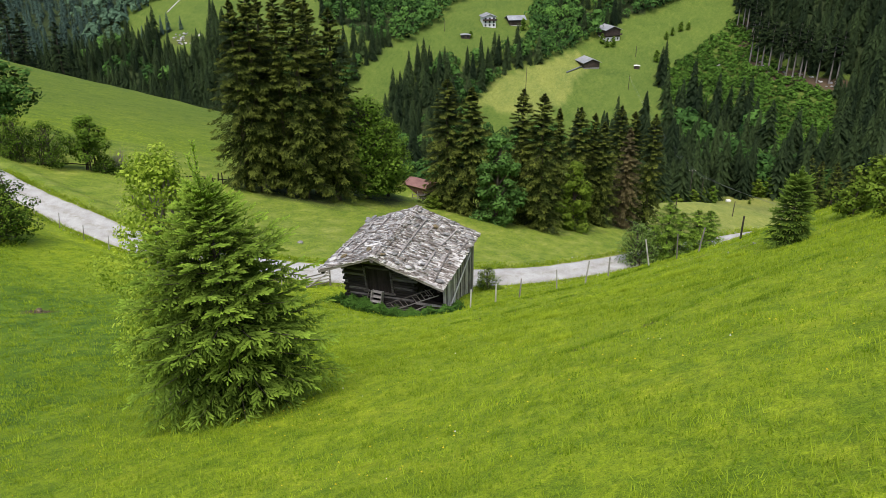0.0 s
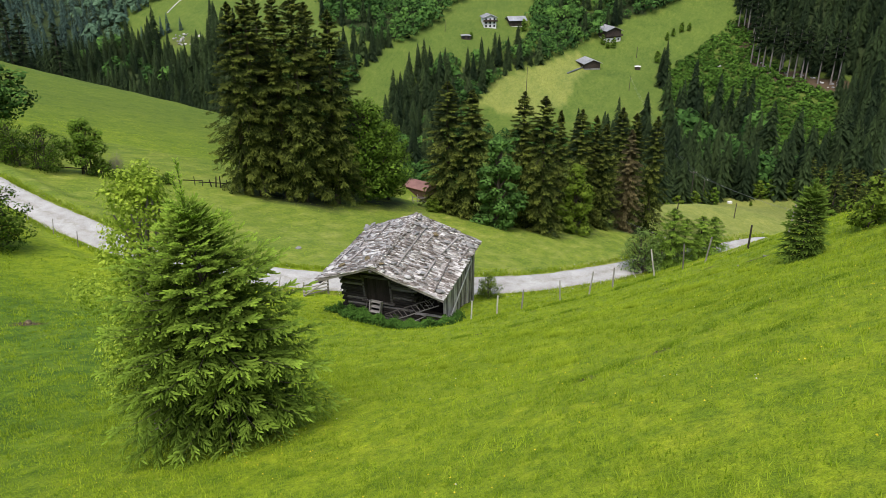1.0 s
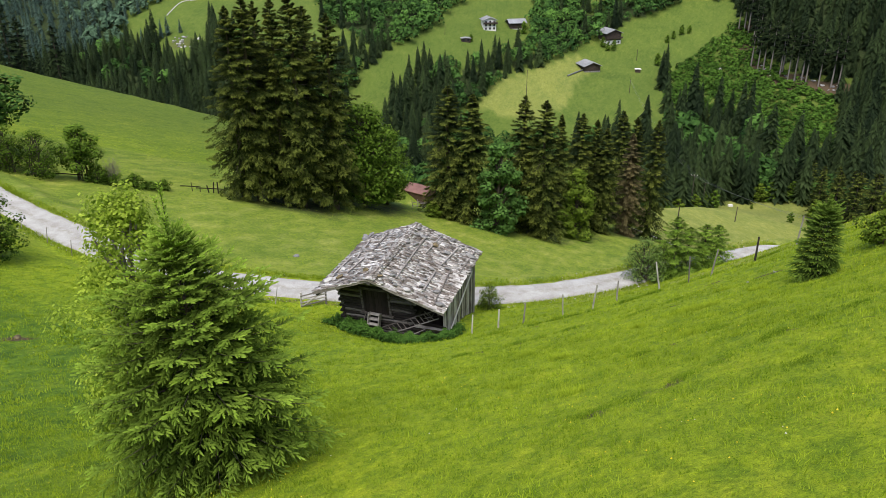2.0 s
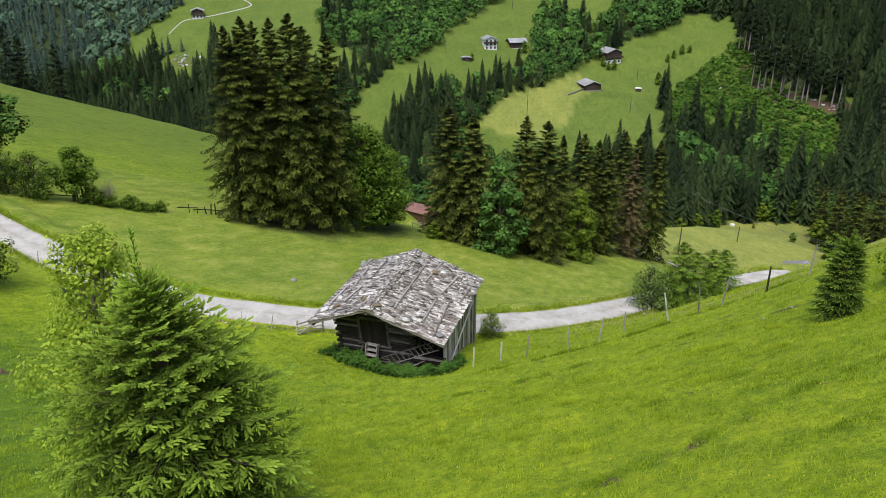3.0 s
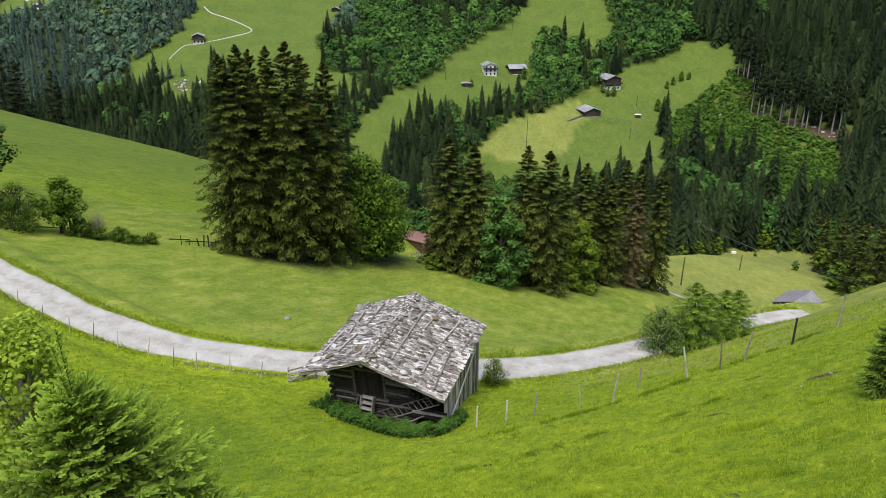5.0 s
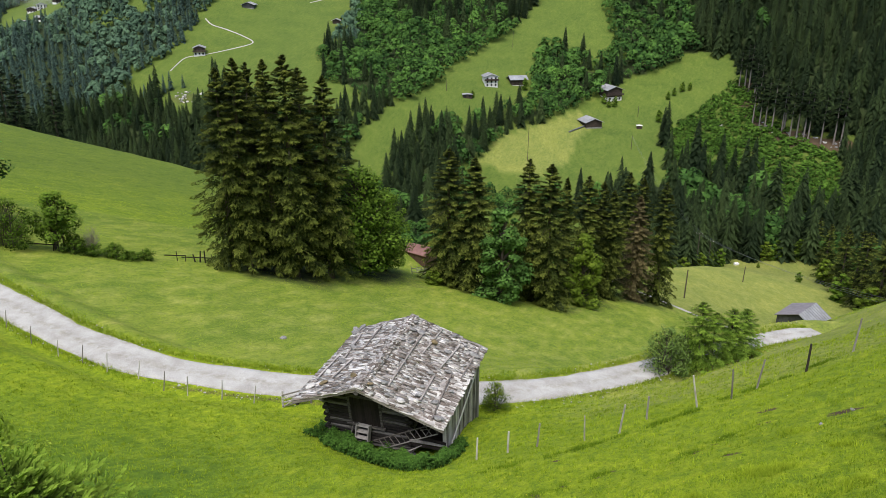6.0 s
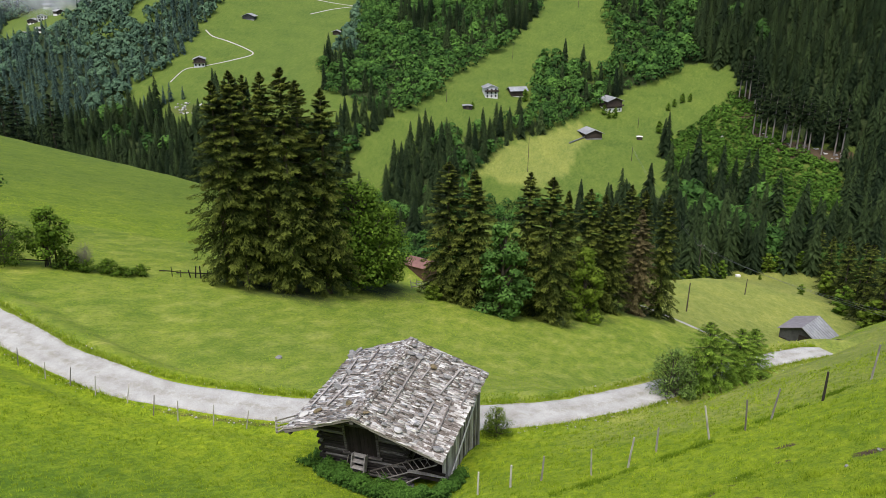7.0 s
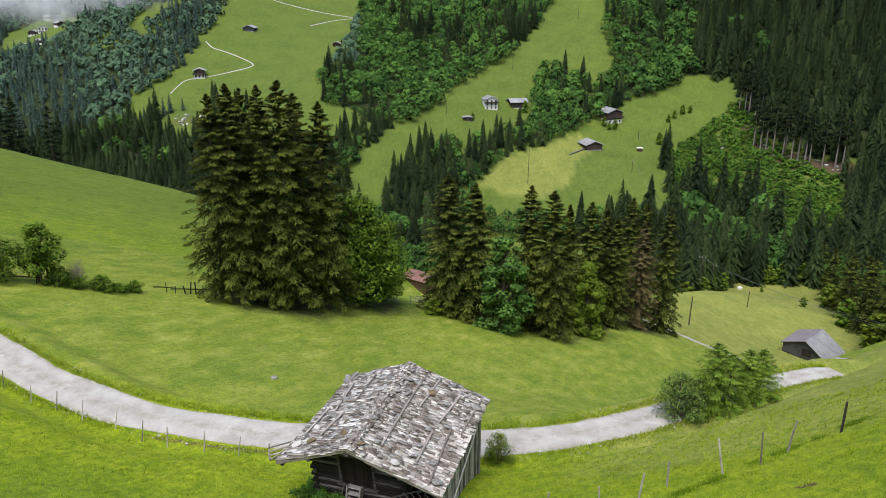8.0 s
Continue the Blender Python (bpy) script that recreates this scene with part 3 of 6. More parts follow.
def spruce_parts(seed, h, r, whorl=0.44, per=6, twigs=96, bare=0.04, length=0.42, width=0.1, droop=0.5, limbs_shown=60, bright=0.0, lost=0.12):
    """Hanging sprays along whorls of arching boughs that turn up at their ends; returns the crown's arrays and the limbs' lines."""
    g = np.random.default_rng(seed)
    nw = int(h * (1 - bare) / whorl)
    nb = nw * per
    t = 1 - (1 - np.clip((np.repeat(np.arange(nw), per) + g.normal(0, .7, nb) + .3) / nw, 0, .995)) ** 1.18
    z0 = h * (bare + (1 - bare) * t)
    az = np.tile(np.arange(per) * 2 * math.pi / per, nw) + np.repeat(np.arange(nw) * 2.4, per) + g.normal(0, .35, nb)
    reach = r * np.interp(t, PROFILE_T, PROFILE_R) * g.uniform(.68, 1.1, nb) * (1 + .16 * np.sin(2 * az + seed + z0 * .3) + .1 * np.sin(5 * az - z0 * .8)) + .06
    stay = (g.random(nb) > lost) | (t > .9)
    t, z0, az, reach = t[stay], z0[stay], az[stay], reach[stay]
    nb = len(t)
    rise = .02 + .42 * t ** 2
    sagging = droop * (1 - t) ** .5 * g.uniform(.75, 1.25, nb)

    def along(b, s):
        o = reach[b][:, None] * s
        zz = z0[b][:, None] + o * rise[b][:, None] - sagging[b][:, None] * o * s * 1.25 + .5 * sagging[b][:, None] * o * s ** 3
        return np.stack([np.cos(az[b])[:, None] * o, np.sin(az[b])[:, None] * o, zz], -1)
    s = 1 - .9 * g.random((nb, twigs)) ** 1.25
    P = along(np.arange(nb), s)
    ca, sa = np.cos(az)[:, None], np.sin(az)[:, None]
    # side branchlets: each spray starts off the bough's line, in a fan that narrows to the tip
    off = g.normal(0, 1, (nb, twigs)) * reach[:, None] * .15 * (1.12 - s) * (.5 + s)
    hang = np.abs(g.normal(0, 1, (nb, twigs))) * (.12 + .11 * reach[:, None]) * (1 - .5 * t)[:, None] * np.clip(1.3 - s, .3, 1)
    P = P + np.stack([-sa * off, ca * off, -hang - .25 * np.abs(off)], -1)
    side = np.sign(off) * g.uniform(.1, 1.0, (nb, twigs))
    fwd = g.uniform(.3, 1.0, (nb, twigs))
    down = g.uniform(.15, 1.35, (nb, twigs)) * (1 - .6 * t)[:, None] * (1.2 - .6 * s) - .9 * np.clip(t - .93, 0, 1)[:, None] / .07
    D = np.stack([ca * fwd - sa * side, sa * fwd + ca * side, -down], -1)
    D /= np.linalg.norm(D, axis=-1)[..., None]
    L = length * g.uniform(.55, 1.25, (nb, twigs)) * (.5 + .5 * (1 - t)[:, None] ** .6) * np.clip((1.03 - t) / .08, .35, 1)[:, None]
    W = width * g.uniform(.7, 1.3, (nb, twigs)) * (.6 + .4 * (1 - t)[:, None] ** .4)
    out = np.stack([ca + 0 * s, sa + 0 * s, .7 + 0 * s], -1)
    Nn = np.cross(D, out + g.normal(0, .35, D.shape))
    Nn /= np.linalg.norm(Nn, axis=-1)[..., None] + 1e-9
    P, D, Nn, L, W, s = P.reshape(-1, 3), D.reshape(-1, 3), Nn.reshape(-1, 3), L.reshape(-1, 1), W.reshape(-1, 1), s.reshape(-1)
    V = np.stack([P + Nn * W * .55, P + D * L, P - Nn * W * .55], 1).reshape(-1, 3)
    bough = np.repeat(g.normal(0, .09, nb), twigs)
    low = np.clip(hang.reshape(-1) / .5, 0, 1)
    # paler tips are new growth; inner and hanging sprays carry painted shade
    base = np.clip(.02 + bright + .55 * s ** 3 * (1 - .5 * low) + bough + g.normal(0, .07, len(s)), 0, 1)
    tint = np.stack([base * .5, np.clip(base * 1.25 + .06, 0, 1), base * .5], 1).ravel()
    Fc = np.arange(len(V)).reshape(-1, 3)
    limbs = [(np.array([(0, 0, -.4), (.03 * h / 10, .02, h * .35), (0, 0, h * .7), (0, 0, h * .99)]), np.array([.016, .0125, .007, .001]) * h + .02)]
    u = np.array([[.0, .4, .95]])
    for b in np.sort(g.choice(nb, min(nb, limbs_shown), replace=False)):
        limbs.append((along(np.array([b]), u)[0], np.array([.024, .016, .005]) * (.6 + .4 * h / 20)))
    radial = P / (np.linalg.norm(P[:, :2], axis=1)[:, None] + 1e-6) * np.array([1, 1, 0])
    faces = radial * .6 + D * .4 + np.array([0, 0, .5]) + g.normal(0, .2, P.shape)
    faces /= np.linalg.norm(faces, axis=1)[:, None]
    return V, Fc, tint, limbs, np.repeat(faces, 3, 0)


MADE = {}


def conifer(name, place, arrays, needles, label, group, turn=0.0, size=(1, 1, 1), bark=BARK):
    V, Fc, tint, limbs, outward = arrays
    ob = empty(name, Matrix.Translation(place) @ Matrix.Rotation(turn, 4, "Z") @ Matrix.Diagonal((*size, 1)), label, "tree", group)
    key = (id(arrays), needles.name, bark.name)
    if key in MADE:
        for nm, me in zip(("crown", "trunk"), MADE[key]):
            new(nm, me).parent = ob
        return ob
    crown = tris("crown", V, Fc, needles, ob, tint, outward=outward)
    tv, tf = tubes(limbs)
    trunk = tris("trunk", tv, tf, bark, ob, smooth=True)
    MADE[key] = (crown.data, trunk.data)
    return ob


def leafy_parts(seed, h, spread, lobes, leaves, leaf, low=0.25, stems=1):
    """Leaves on the outside of many overlapping boughs; returns leaf arrays and limbs."""
    g = np.random.default_rng(seed)
    c = []
    for i in range(lobes):
        u = (i + .5) / lobes
        zz = h * (low + (1 - low) * u * .93)
        w = spread * math.sin(math.pi * min(1, .22 + .72 * u)) ** .8 * g.uniform(.35, .85)
        a = i * 2.4 + g.uniform(-.5, .5)
        c.append((math.cos(a) * w, math.sin(a) * w, zz, g.uniform(.2, .42) * spread * (1.12 - .45 * u)))
    c += [(0, 0, h * .9, spread * .28), (0, 0, h * (low + .3 * (1 - low)), spread * .5), (0, 0, h * (low + .6 * (1 - low)), spread * .42)]
    c = np.array(c)
    pick = g.choice(len(c), leaves, p=c[:, 3] ** 2 / (c[:, 3] ** 2).sum())
    v = g.normal(0, 1, (leaves, 3))
    v /= np.linalg.norm(v, axis=1)[:, None]
    rr = c[pick, 3] * g.uniform(.62, 1.08, leaves) * (1 + .22 * np.sin(v[:, 0] * 7 + pick) * np.sin(v[:, 2] * 6 + 2 * pick))
    P = c[pick, :3] + v * rr[:, None] * np.array([1, 1, .82])
    P[:, 2] = np.maximum(P[:, 2], .05 * h)
    n = v + g.normal(0, .38, (leaves, 3)) + np.array([0, 0, .5])
    n /= np.linalg.norm(n, axis=1)[:, None]
    a = np.cross(n, g.normal(0, 1, (leaves, 3)))
    a /= np.linalg.norm(a, axis=1)[:, None]
    b = np.cross(n, a)
    L = leaf * g.uniform(.6, 1.3, (leaves, 1))
    V = np.stack([P - a * L * .5, P + b * L * .33, P + a * L * .5 - n * L * .12, P - b * L * .33], 1).reshape(-1, 3)
    # light painted in: leaves facing up and outward paler, inner ones darker
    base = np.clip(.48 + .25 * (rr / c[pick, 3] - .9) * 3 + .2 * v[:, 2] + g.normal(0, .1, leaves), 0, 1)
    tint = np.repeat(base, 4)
    limbs = []
    for k in range(stems):
        off = np.array([g.uniform(-.3, .3), g.uniform(-.3, .3), 0]) * spread * (stems > 1)
        limbs.append((np.array([off + (0, 0, -.4), off * 1.1 + (0, 0, h * .3), off * .9 + (.04 * h, 0, h * .62), off * .6 + (.02 * h, .03 * h, h * .86)]), np.array([.02, .016, .01, .004]) * h / (stems ** .5) + .015))
    for q in c[:: max(1, len(c) // 26)]:
        s = np.array([q[0] * .08, q[1] * .08, max(.1 * h, q[2] - .75 * math.hypot(q[0], q[1]) - .1 * h)])
        m = (s + q[:3]) / 2 + np.array([0, 0, -.02 * h])
        limbs.append((np.array([s, m, q[:3]]), np.array([.009, .006, .002]) * h + .004))
    faces = v * .8 + n * .35 + np.array([0, 0, .2])
    faces /= np.linalg.norm(faces, axis=1)[:, None]
    return V, np.arange(len(V)).reshape(-1, 4), tint, limbs, np.repeat(faces, 4, 0)


def broadleaf(name, place, arrays, leaves, label, category, group="", turn=0.0, size=(1, 1, 1), bark=BARK):
    V, Fc, tint, limbs, outward = arrays
    ob = empty(name, Matrix.Translation(place) @ Matrix.Rotation(turn, 4, "Z") @ Matrix.Diagonal((*size, 1)), label, category, group)
    tris("crown", V, Fc, leaves, ob, tint, outward=outward)
    tv, tf = tubes(limbs)
    tris("trunk" if category == "tree" else "stem", tv, tf, bark, ob, smooth=True)
    return ob


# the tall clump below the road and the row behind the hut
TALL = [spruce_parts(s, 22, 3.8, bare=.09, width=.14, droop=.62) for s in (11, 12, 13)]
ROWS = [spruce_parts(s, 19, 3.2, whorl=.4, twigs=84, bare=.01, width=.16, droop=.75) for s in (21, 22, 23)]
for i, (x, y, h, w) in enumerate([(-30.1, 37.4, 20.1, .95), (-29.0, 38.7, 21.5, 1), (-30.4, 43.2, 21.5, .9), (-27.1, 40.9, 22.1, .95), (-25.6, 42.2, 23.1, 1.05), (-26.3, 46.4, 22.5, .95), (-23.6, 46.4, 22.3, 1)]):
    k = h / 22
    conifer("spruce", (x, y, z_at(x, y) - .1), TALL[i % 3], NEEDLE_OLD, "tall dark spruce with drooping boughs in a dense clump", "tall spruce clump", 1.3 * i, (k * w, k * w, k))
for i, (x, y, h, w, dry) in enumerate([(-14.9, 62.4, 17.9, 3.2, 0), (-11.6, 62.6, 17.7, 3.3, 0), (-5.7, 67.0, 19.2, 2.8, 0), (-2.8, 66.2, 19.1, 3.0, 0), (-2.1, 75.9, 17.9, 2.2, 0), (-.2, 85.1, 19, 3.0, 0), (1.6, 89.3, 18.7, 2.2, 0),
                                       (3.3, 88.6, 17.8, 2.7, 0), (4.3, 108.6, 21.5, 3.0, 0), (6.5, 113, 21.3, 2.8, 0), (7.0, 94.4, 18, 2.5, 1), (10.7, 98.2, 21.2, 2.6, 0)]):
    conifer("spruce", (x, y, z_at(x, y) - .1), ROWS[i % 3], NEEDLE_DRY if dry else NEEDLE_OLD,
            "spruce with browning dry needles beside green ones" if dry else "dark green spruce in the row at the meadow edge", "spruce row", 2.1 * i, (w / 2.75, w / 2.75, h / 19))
BIG_LEAF = [leafy_parts(31, 13, 4.2, 46, 13000, .3, .12), leafy_parts(32, 12.5, 3.1, 46, 9000, .36, .04)]
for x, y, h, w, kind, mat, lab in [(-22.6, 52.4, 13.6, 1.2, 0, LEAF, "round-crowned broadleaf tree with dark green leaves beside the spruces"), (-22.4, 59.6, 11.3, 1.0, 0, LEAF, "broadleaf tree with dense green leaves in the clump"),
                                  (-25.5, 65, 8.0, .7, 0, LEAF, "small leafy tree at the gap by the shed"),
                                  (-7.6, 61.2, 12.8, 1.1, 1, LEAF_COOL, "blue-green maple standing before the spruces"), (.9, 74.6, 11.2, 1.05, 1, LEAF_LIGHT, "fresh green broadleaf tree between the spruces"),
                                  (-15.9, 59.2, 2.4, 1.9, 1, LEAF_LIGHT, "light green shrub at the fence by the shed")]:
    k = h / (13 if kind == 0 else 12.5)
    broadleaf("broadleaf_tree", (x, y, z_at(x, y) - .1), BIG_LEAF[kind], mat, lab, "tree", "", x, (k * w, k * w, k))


# ---- the log hut ----
def roof_z(x):
    return 5.0 - (.327 * x if x > 0 else -.375 * x)


def lean(x, z):
    return x - .1 * (z - 2.3)


hut = empty("log_hut", Matrix.Translation((0, 3.6, 1.0)), "weathered log hay hut with a stone-weighted shingle roof", "hut")
BACK = hut.matrix_world.inverted()


def hut_part(name, bm, material, label="", parent=None):
    bm.transform(BACK)
    return part(name, bm, material, parent or hut, label)


def stone_bm(g, size, flat=.6):
    bm = bmesh.new()
    bmesh.ops.create_icosphere(bm, subdivisions=2, radius=.5)
    k = Vector((g.uniform(0, 50), g.uniform(0, 50), g.uniform(0, 50)))
    for v in bm.verts:
        v.co *= 1 + .55 * noise.noise(v.co * 1.6 + k) + .2 * noise.noise(v.co * 4 + k)
    bm.transform(Matrix.Diagonal((size * g.uniform(.8, 1.3), size * g.uniform(.7, 1.1), size * flat, 1)))
    return bm


def hut_logs():
    g = random.Random(3)
    z = 1.22
    k = 0
    while z < 4.75:
        d = g.uniform(.15, .19)
        zc = z + d / 2
        reach = 2.12 if zc < roof_z(2.1) - .3 else max(0, (5.0 - zc - .28) / .36)
        spans = []
        left, right = -min(2.12, reach), min(1.85, reach)
        if 2.28 < zc < 3.6:
            spans = [(left, -.9), (.55, right)]
        else:
            spans = [(left, right)]
        over = .16 if k % 2 else .05
        for a, b in spans:
            if b - a < .2:
                continue
            a2 = a - over if a < -1.9 else a
            b2 = b + over if b > 1.7 else b
            bm = bmesh.new()
            pole(bm, (lean(a2, zc), 1.5 + g.uniform(-.015, .015), zc), (lean(b2, zc), 1.5 + g.uniform(-.015, .015), zc + g.uniform(-.015, .015)), d * .53, d * .5, 8, .006, g)
            hut_part("front_log", bm, LOGWOOD)
        if zc < 3.9:
            for x, top in ((-2.05, 3.95), (1.8, 4.1)):
                bm = bmesh.new()
                o = .05 if k % 2 else .17
                pole(bm, (lean(x, zc), 1.5 - o, zc + d * .4), (lean(x, zc), 6.9 + o, zc + d * .4), d * .52, d * .5, 8, .006, g)
                hut_part("side_log", bm, LOGWOOD)
        bm = bmesh.new()
        pole(bm, (lean(left, zc), 6.9, zc), (lean(right, zc), 6.9, zc), d * .53, d * .5, 8)
        if reach > .3:
            hut_part("back_log", bm, LOGWOOD)
        else:
            bm.free()
        z += d * .96
        k += 1
    for x0 in (-2.05, 1.8):
        for j in range(5):
            bm = stone_bm(g, .5, .7)
            bm.transform(pose(x0 + g.uniform(-.1, .1), 1.6 + j * 1.3, 1.05, 0, 0, g.uniform(0, 90)))
            hut_part("footing_stone", bm, STONE, "rough field stone under the sill logs")


def hut_door():
    g = random.Random(4)
    bm = bmesh.new()
    for x in (-.92, .57):
        block(bm, (.12, .16, 1.45), pose(lean(x, 2.95), 1.46, 2.95, 0, -5.7, 0), .012)
    block(bm, (1.7, .16, .12), pose(lean(-.17, 3.62), 1.46, 3.64), .012)
    block(bm, (1.8, .26, .1), pose(lean(-.17, 2.25), 1.42, 2.25, 0, 1, 0), .015)
    frame_part = hut_part("door_frame", bm, LOGWOOD)
    x = -.84
    while x < .45:
        w = g.uniform(.14, .2)
        w = min(w, .5 - x)
        bm = bmesh.new()
        block(bm, (w - .012, .035, 1.3 + g.uniform(-.02, .03)), pose(lean(x + w / 2, 2.93), 1.41 + g.uniform(-.006, .006), 2.94, 0, -5.7 + g.uniform(-.6, .6), 0), .005)
        hut_part("door_plank", bm, DARKPLANK, "", frame_part)
        x += w


def hut_bay():
    """The open lean-to bay: post, boards, side wall of upright planks."""
    g = random.Random(5)
    for y, low in ((1.42, 1.2), (6.95, -.5)):
        bm = bmesh.new()
        pole(bm, (3.46, y, low), (3.42, y, 3.6), .09, .085, 8, .01, g)
        hut_part("corner_post", bm, PLANKWOOD)
    bm = bmesh.new()
    for z in (2.2, 3.3):
        block(bm, (.08, 5.5, .1), pose(3.44, 4.2, z), .01)
    side_wall = hut_part("wall_rails", bm, DARKPLANK)
    y = 1.5
    while y < 6.95:
        w = g.uniform(.13, .24)
        top = roof_z(3.5) - .17 - g.uniform(0, .05) - (g.uniform(.1, .7) if g.random() < .35 else 0)
        low = z_at(3.5, y) - .05 + g.uniform(0, .14)
        bm = bmesh.new()
        block(bm, (.03, w - g.uniform(.012, .06), top - low), pose(3.52 + g.uniform(-.012, .012), y + w / 2, (top + low) / 2, g.uniform(-1.1, 1.1), g.uniform(-.8, .8), 0), .006)
        hut_part("wall_plank", bm, PLANKWOOD, "", side_wall)
        y += w
    bm = bmesh.new()
    block(bm, (.05, 4.5, .12), pose(3.585, 3.95, 2.3, 20, 0, 0), .01)
    hut_part("brace", bm, PALEWOOD, "pale weathered brace slanting over the plank wall")
    for i, (z, r) in enumerate(((1.62, 2), (1.85, -1.5), (2.06, 3))):
        bm = bmesh.new()
        block(bm, (1.7, .04, .15), pose(2.7, 1.42 - .05 * i, z + .1, 0, r, g.uniform(-3, 3)), .008)
        hut_part("bay_board", bm, PLANKWOOD if i == 1 else DARKPLANK)
    for i in range(9):
        bm = bmesh.new()
        a = Vector((g.uniform(1.9, 3.1), g.uniform(1.6, 2.6), 1.9 + g.uniform(0, .2)))
        b = a + Vector((g.uniform(-.4, 1.1), g.uniform(-.3, 1.2), g.uniform(-.1, .7)))
        b.x = min(b.x, 3.3)
        pole(bm, a, b, .025, .015, 6, .01, g)
        hut_part("old_stick", bm, DARKPLANK if i % 3 else PLANKWOOD)
    bm = bmesh.new()
    block(bm, (1.6, 5.2, .06), pose(2.65, 4.3, 1.75), .005)
    hut_part("bay_floor", bm, SHADOWBOARD)
    bm = bmesh.new()
    block(bm, (1.6, .05, 2.2), pose(2.65, 6.9, 2.6), .005)
    hut_part("bay_back", bm, DARKPLANK)
    bm = bmesh.new()
    block(bm, (3.7, 5.3, .08), pose(-.1, 4.2, 1.9), .005)
    hut_part("hut_floor", bm, SHADOWBOARD)


ROOF_Y0, ROOF_Y1 = 0.0, 7.24
EAVE_R, EAVE_L = 3.82, -3.04


DECK = {}


def hut_roof():
    g = random.Random(6)
    for side, far, tilt in ((1, EAVE_R, math.atan(.327)), (-1, EAVE_L, -math.atan(.375))):
        bm = bmesh.new()
        L = abs(far) / math.cos(tilt) - .1
        c = far / 2
        block(bm, (L, ROOF_Y1 - ROOF_Y0 - .12, .05), pose(c, (ROOF_Y0 + ROOF_Y1) / 2, roof_z(c) - .14, 0, math.degrees(tilt), 0), .008)
        DECK[side] = hut_part("roof_deck", bm, DARKPLANK)
        for y in (ROOF_Y0 + .03, ROOF_Y1 - .03):
            bm = bmesh.new()
            n = 5
            for i in range(n):
                x = far * (i + .5) / n
                block(bm, (L / n + .03, .07, .13), pose(x, y + g.uniform(-.01, .01), roof_z(x) - .14 + g.uniform(-.015, .015), 0, math.degrees(tilt) + g.uniform(-.8, .8), 0), .012)
            hut_part("barge_board", bm, BATTEN, "silver-grey barge board on the gable edge")
        for x in (far * .55, far * .93):
            bm = bmesh.new()
            pole(bm, (x, ROOF_Y0 + .06, roof_z(x) - .27), (x, ROOF_Y1 - .05, roof_z(x) - .27), .085, .08, 8, .006, g)
            hut_part("purlin", bm, LOGWOOD)
    bm = bmesh.new()
    pole(bm, (0, ROOF_Y0 - .02, 4.74), (0, ROOF_Y1, 4.74), .1, .1, 8, .006, g)
    hut_part("ridge_beam", bm, LOGWOOD)
    bm = bmesh.new()
    for y in (1.45, 6.9):
        block(bm, (.1, .12, .7), pose(-2.45, y, 3.55, 0, 48, 0), .01)
    hut_part("eave_brackets", bm, LOGWOOD)


def shingle_mesh(i, g):
    bm = bmesh.new()
    w, l, t = (.085, .105, .12, .14, .16, .095)[i], (.4, .44, .38, .42, .46, .36)[i], .026
    vs = block(bm, (l, w, t), Matrix.Identity(4))
    for v in vs:
        if v.co.x > 0:
            v.co.x += g.uniform(-.03, .03)
            v.co.y += g.uniform(-.008, .008)
        v.co.z += g.uniform(-.004, .004)
    me = bpy.data.meshes.new("shingle")
    bm.to_mesh(me)
    bm.free()
    return me, w


def hut_shingles():
    """Split-wood shingles in courses; the stretch by the near gable as pieces of their own, the rest in one mesh."""
    g = random.Random(7)
    kinds = [shingle_mesh(i, g) for i in range(6)]
    for me, w in kinds:
        me.materials.append(SHINGLE)
    V, Fc = [], []
    single = 0
    for side, far, slope in ((1, EAVE_R, .327), (-1, EAVE_L, .375)):
        tilt = math.degrees(math.atan(slope))
        length = abs(far) * math.sqrt(1 + slope * slope)
        n = int(length / .14)
        for c in range(n):
            u0 = length - c * .14
            y = ROOF_Y0 - .05 + g.uniform(0, .08)
            stop = ROOF_Y1 + g.uniform(-.02, .1)
            while y < stop:
                i = g.randrange(6)
                me, w = kinds[i]
                u = u0 - .2 + g.uniform(-.03, .035)
                if c > 1 and g.random() < .035:
                    u += g.uniform(.04, .12)
                x = side * u * math.cos(math.radians(tilt))
                up = .02 + g.uniform(0, .042) + (.04 if g.random() < .08 else 0)
                m = pose(x, y + w / 2, roof_z(x) - .09 + up, g.uniform(-5, 5), side * (tilt - 4.5 + g.uniform(-3, 3)), g.uniform(-4.5, 4.5) + (g.uniform(-14, 14) if g.random() < .05 else 0))
                if side < 0:
                    m = m @ Matrix.Rotation(math.pi, 4, "Z")
                if single < 300 and y < 4.2 and side > 0 and c < 18:
                    ob = new("shingle", me)
                    ob.parent = DECK[side]
                    ob.matrix_parent_inverse = Matrix.Identity(4)
                    ob.matrix_basis = BACK @ m
                    single += 1
                else:
                    b = len(V)
                    V += [tuple(BACK @ m @ v.co) for v in me.vertices]
                    Fc += [tuple(b + k for k in p.vertices) for p in me.polygons]
                y += w * g.uniform(.92, 1.05)
    for s in range(60):
        y = s * .122
        for side in (1, -1):
            me, w = kinds[g.randrange(6)]
            m = pose(side * .1, y, 5.0 - .01 + g.uniform(0, .03), g.uniform(-4, 4), side * 15, g.uniform(-5, 5))
            b = len(V)
            V += [tuple(BACK @ m @ v.co) for v in me.vertices]
            Fc += [tuple(b + k for k in p.vertices) for p in me.polygons]
    rest = tris("shingle_cover", np.array(V), np.array(Fc), SHINGLES, hut)
    tagged(rest, kind="stuff")


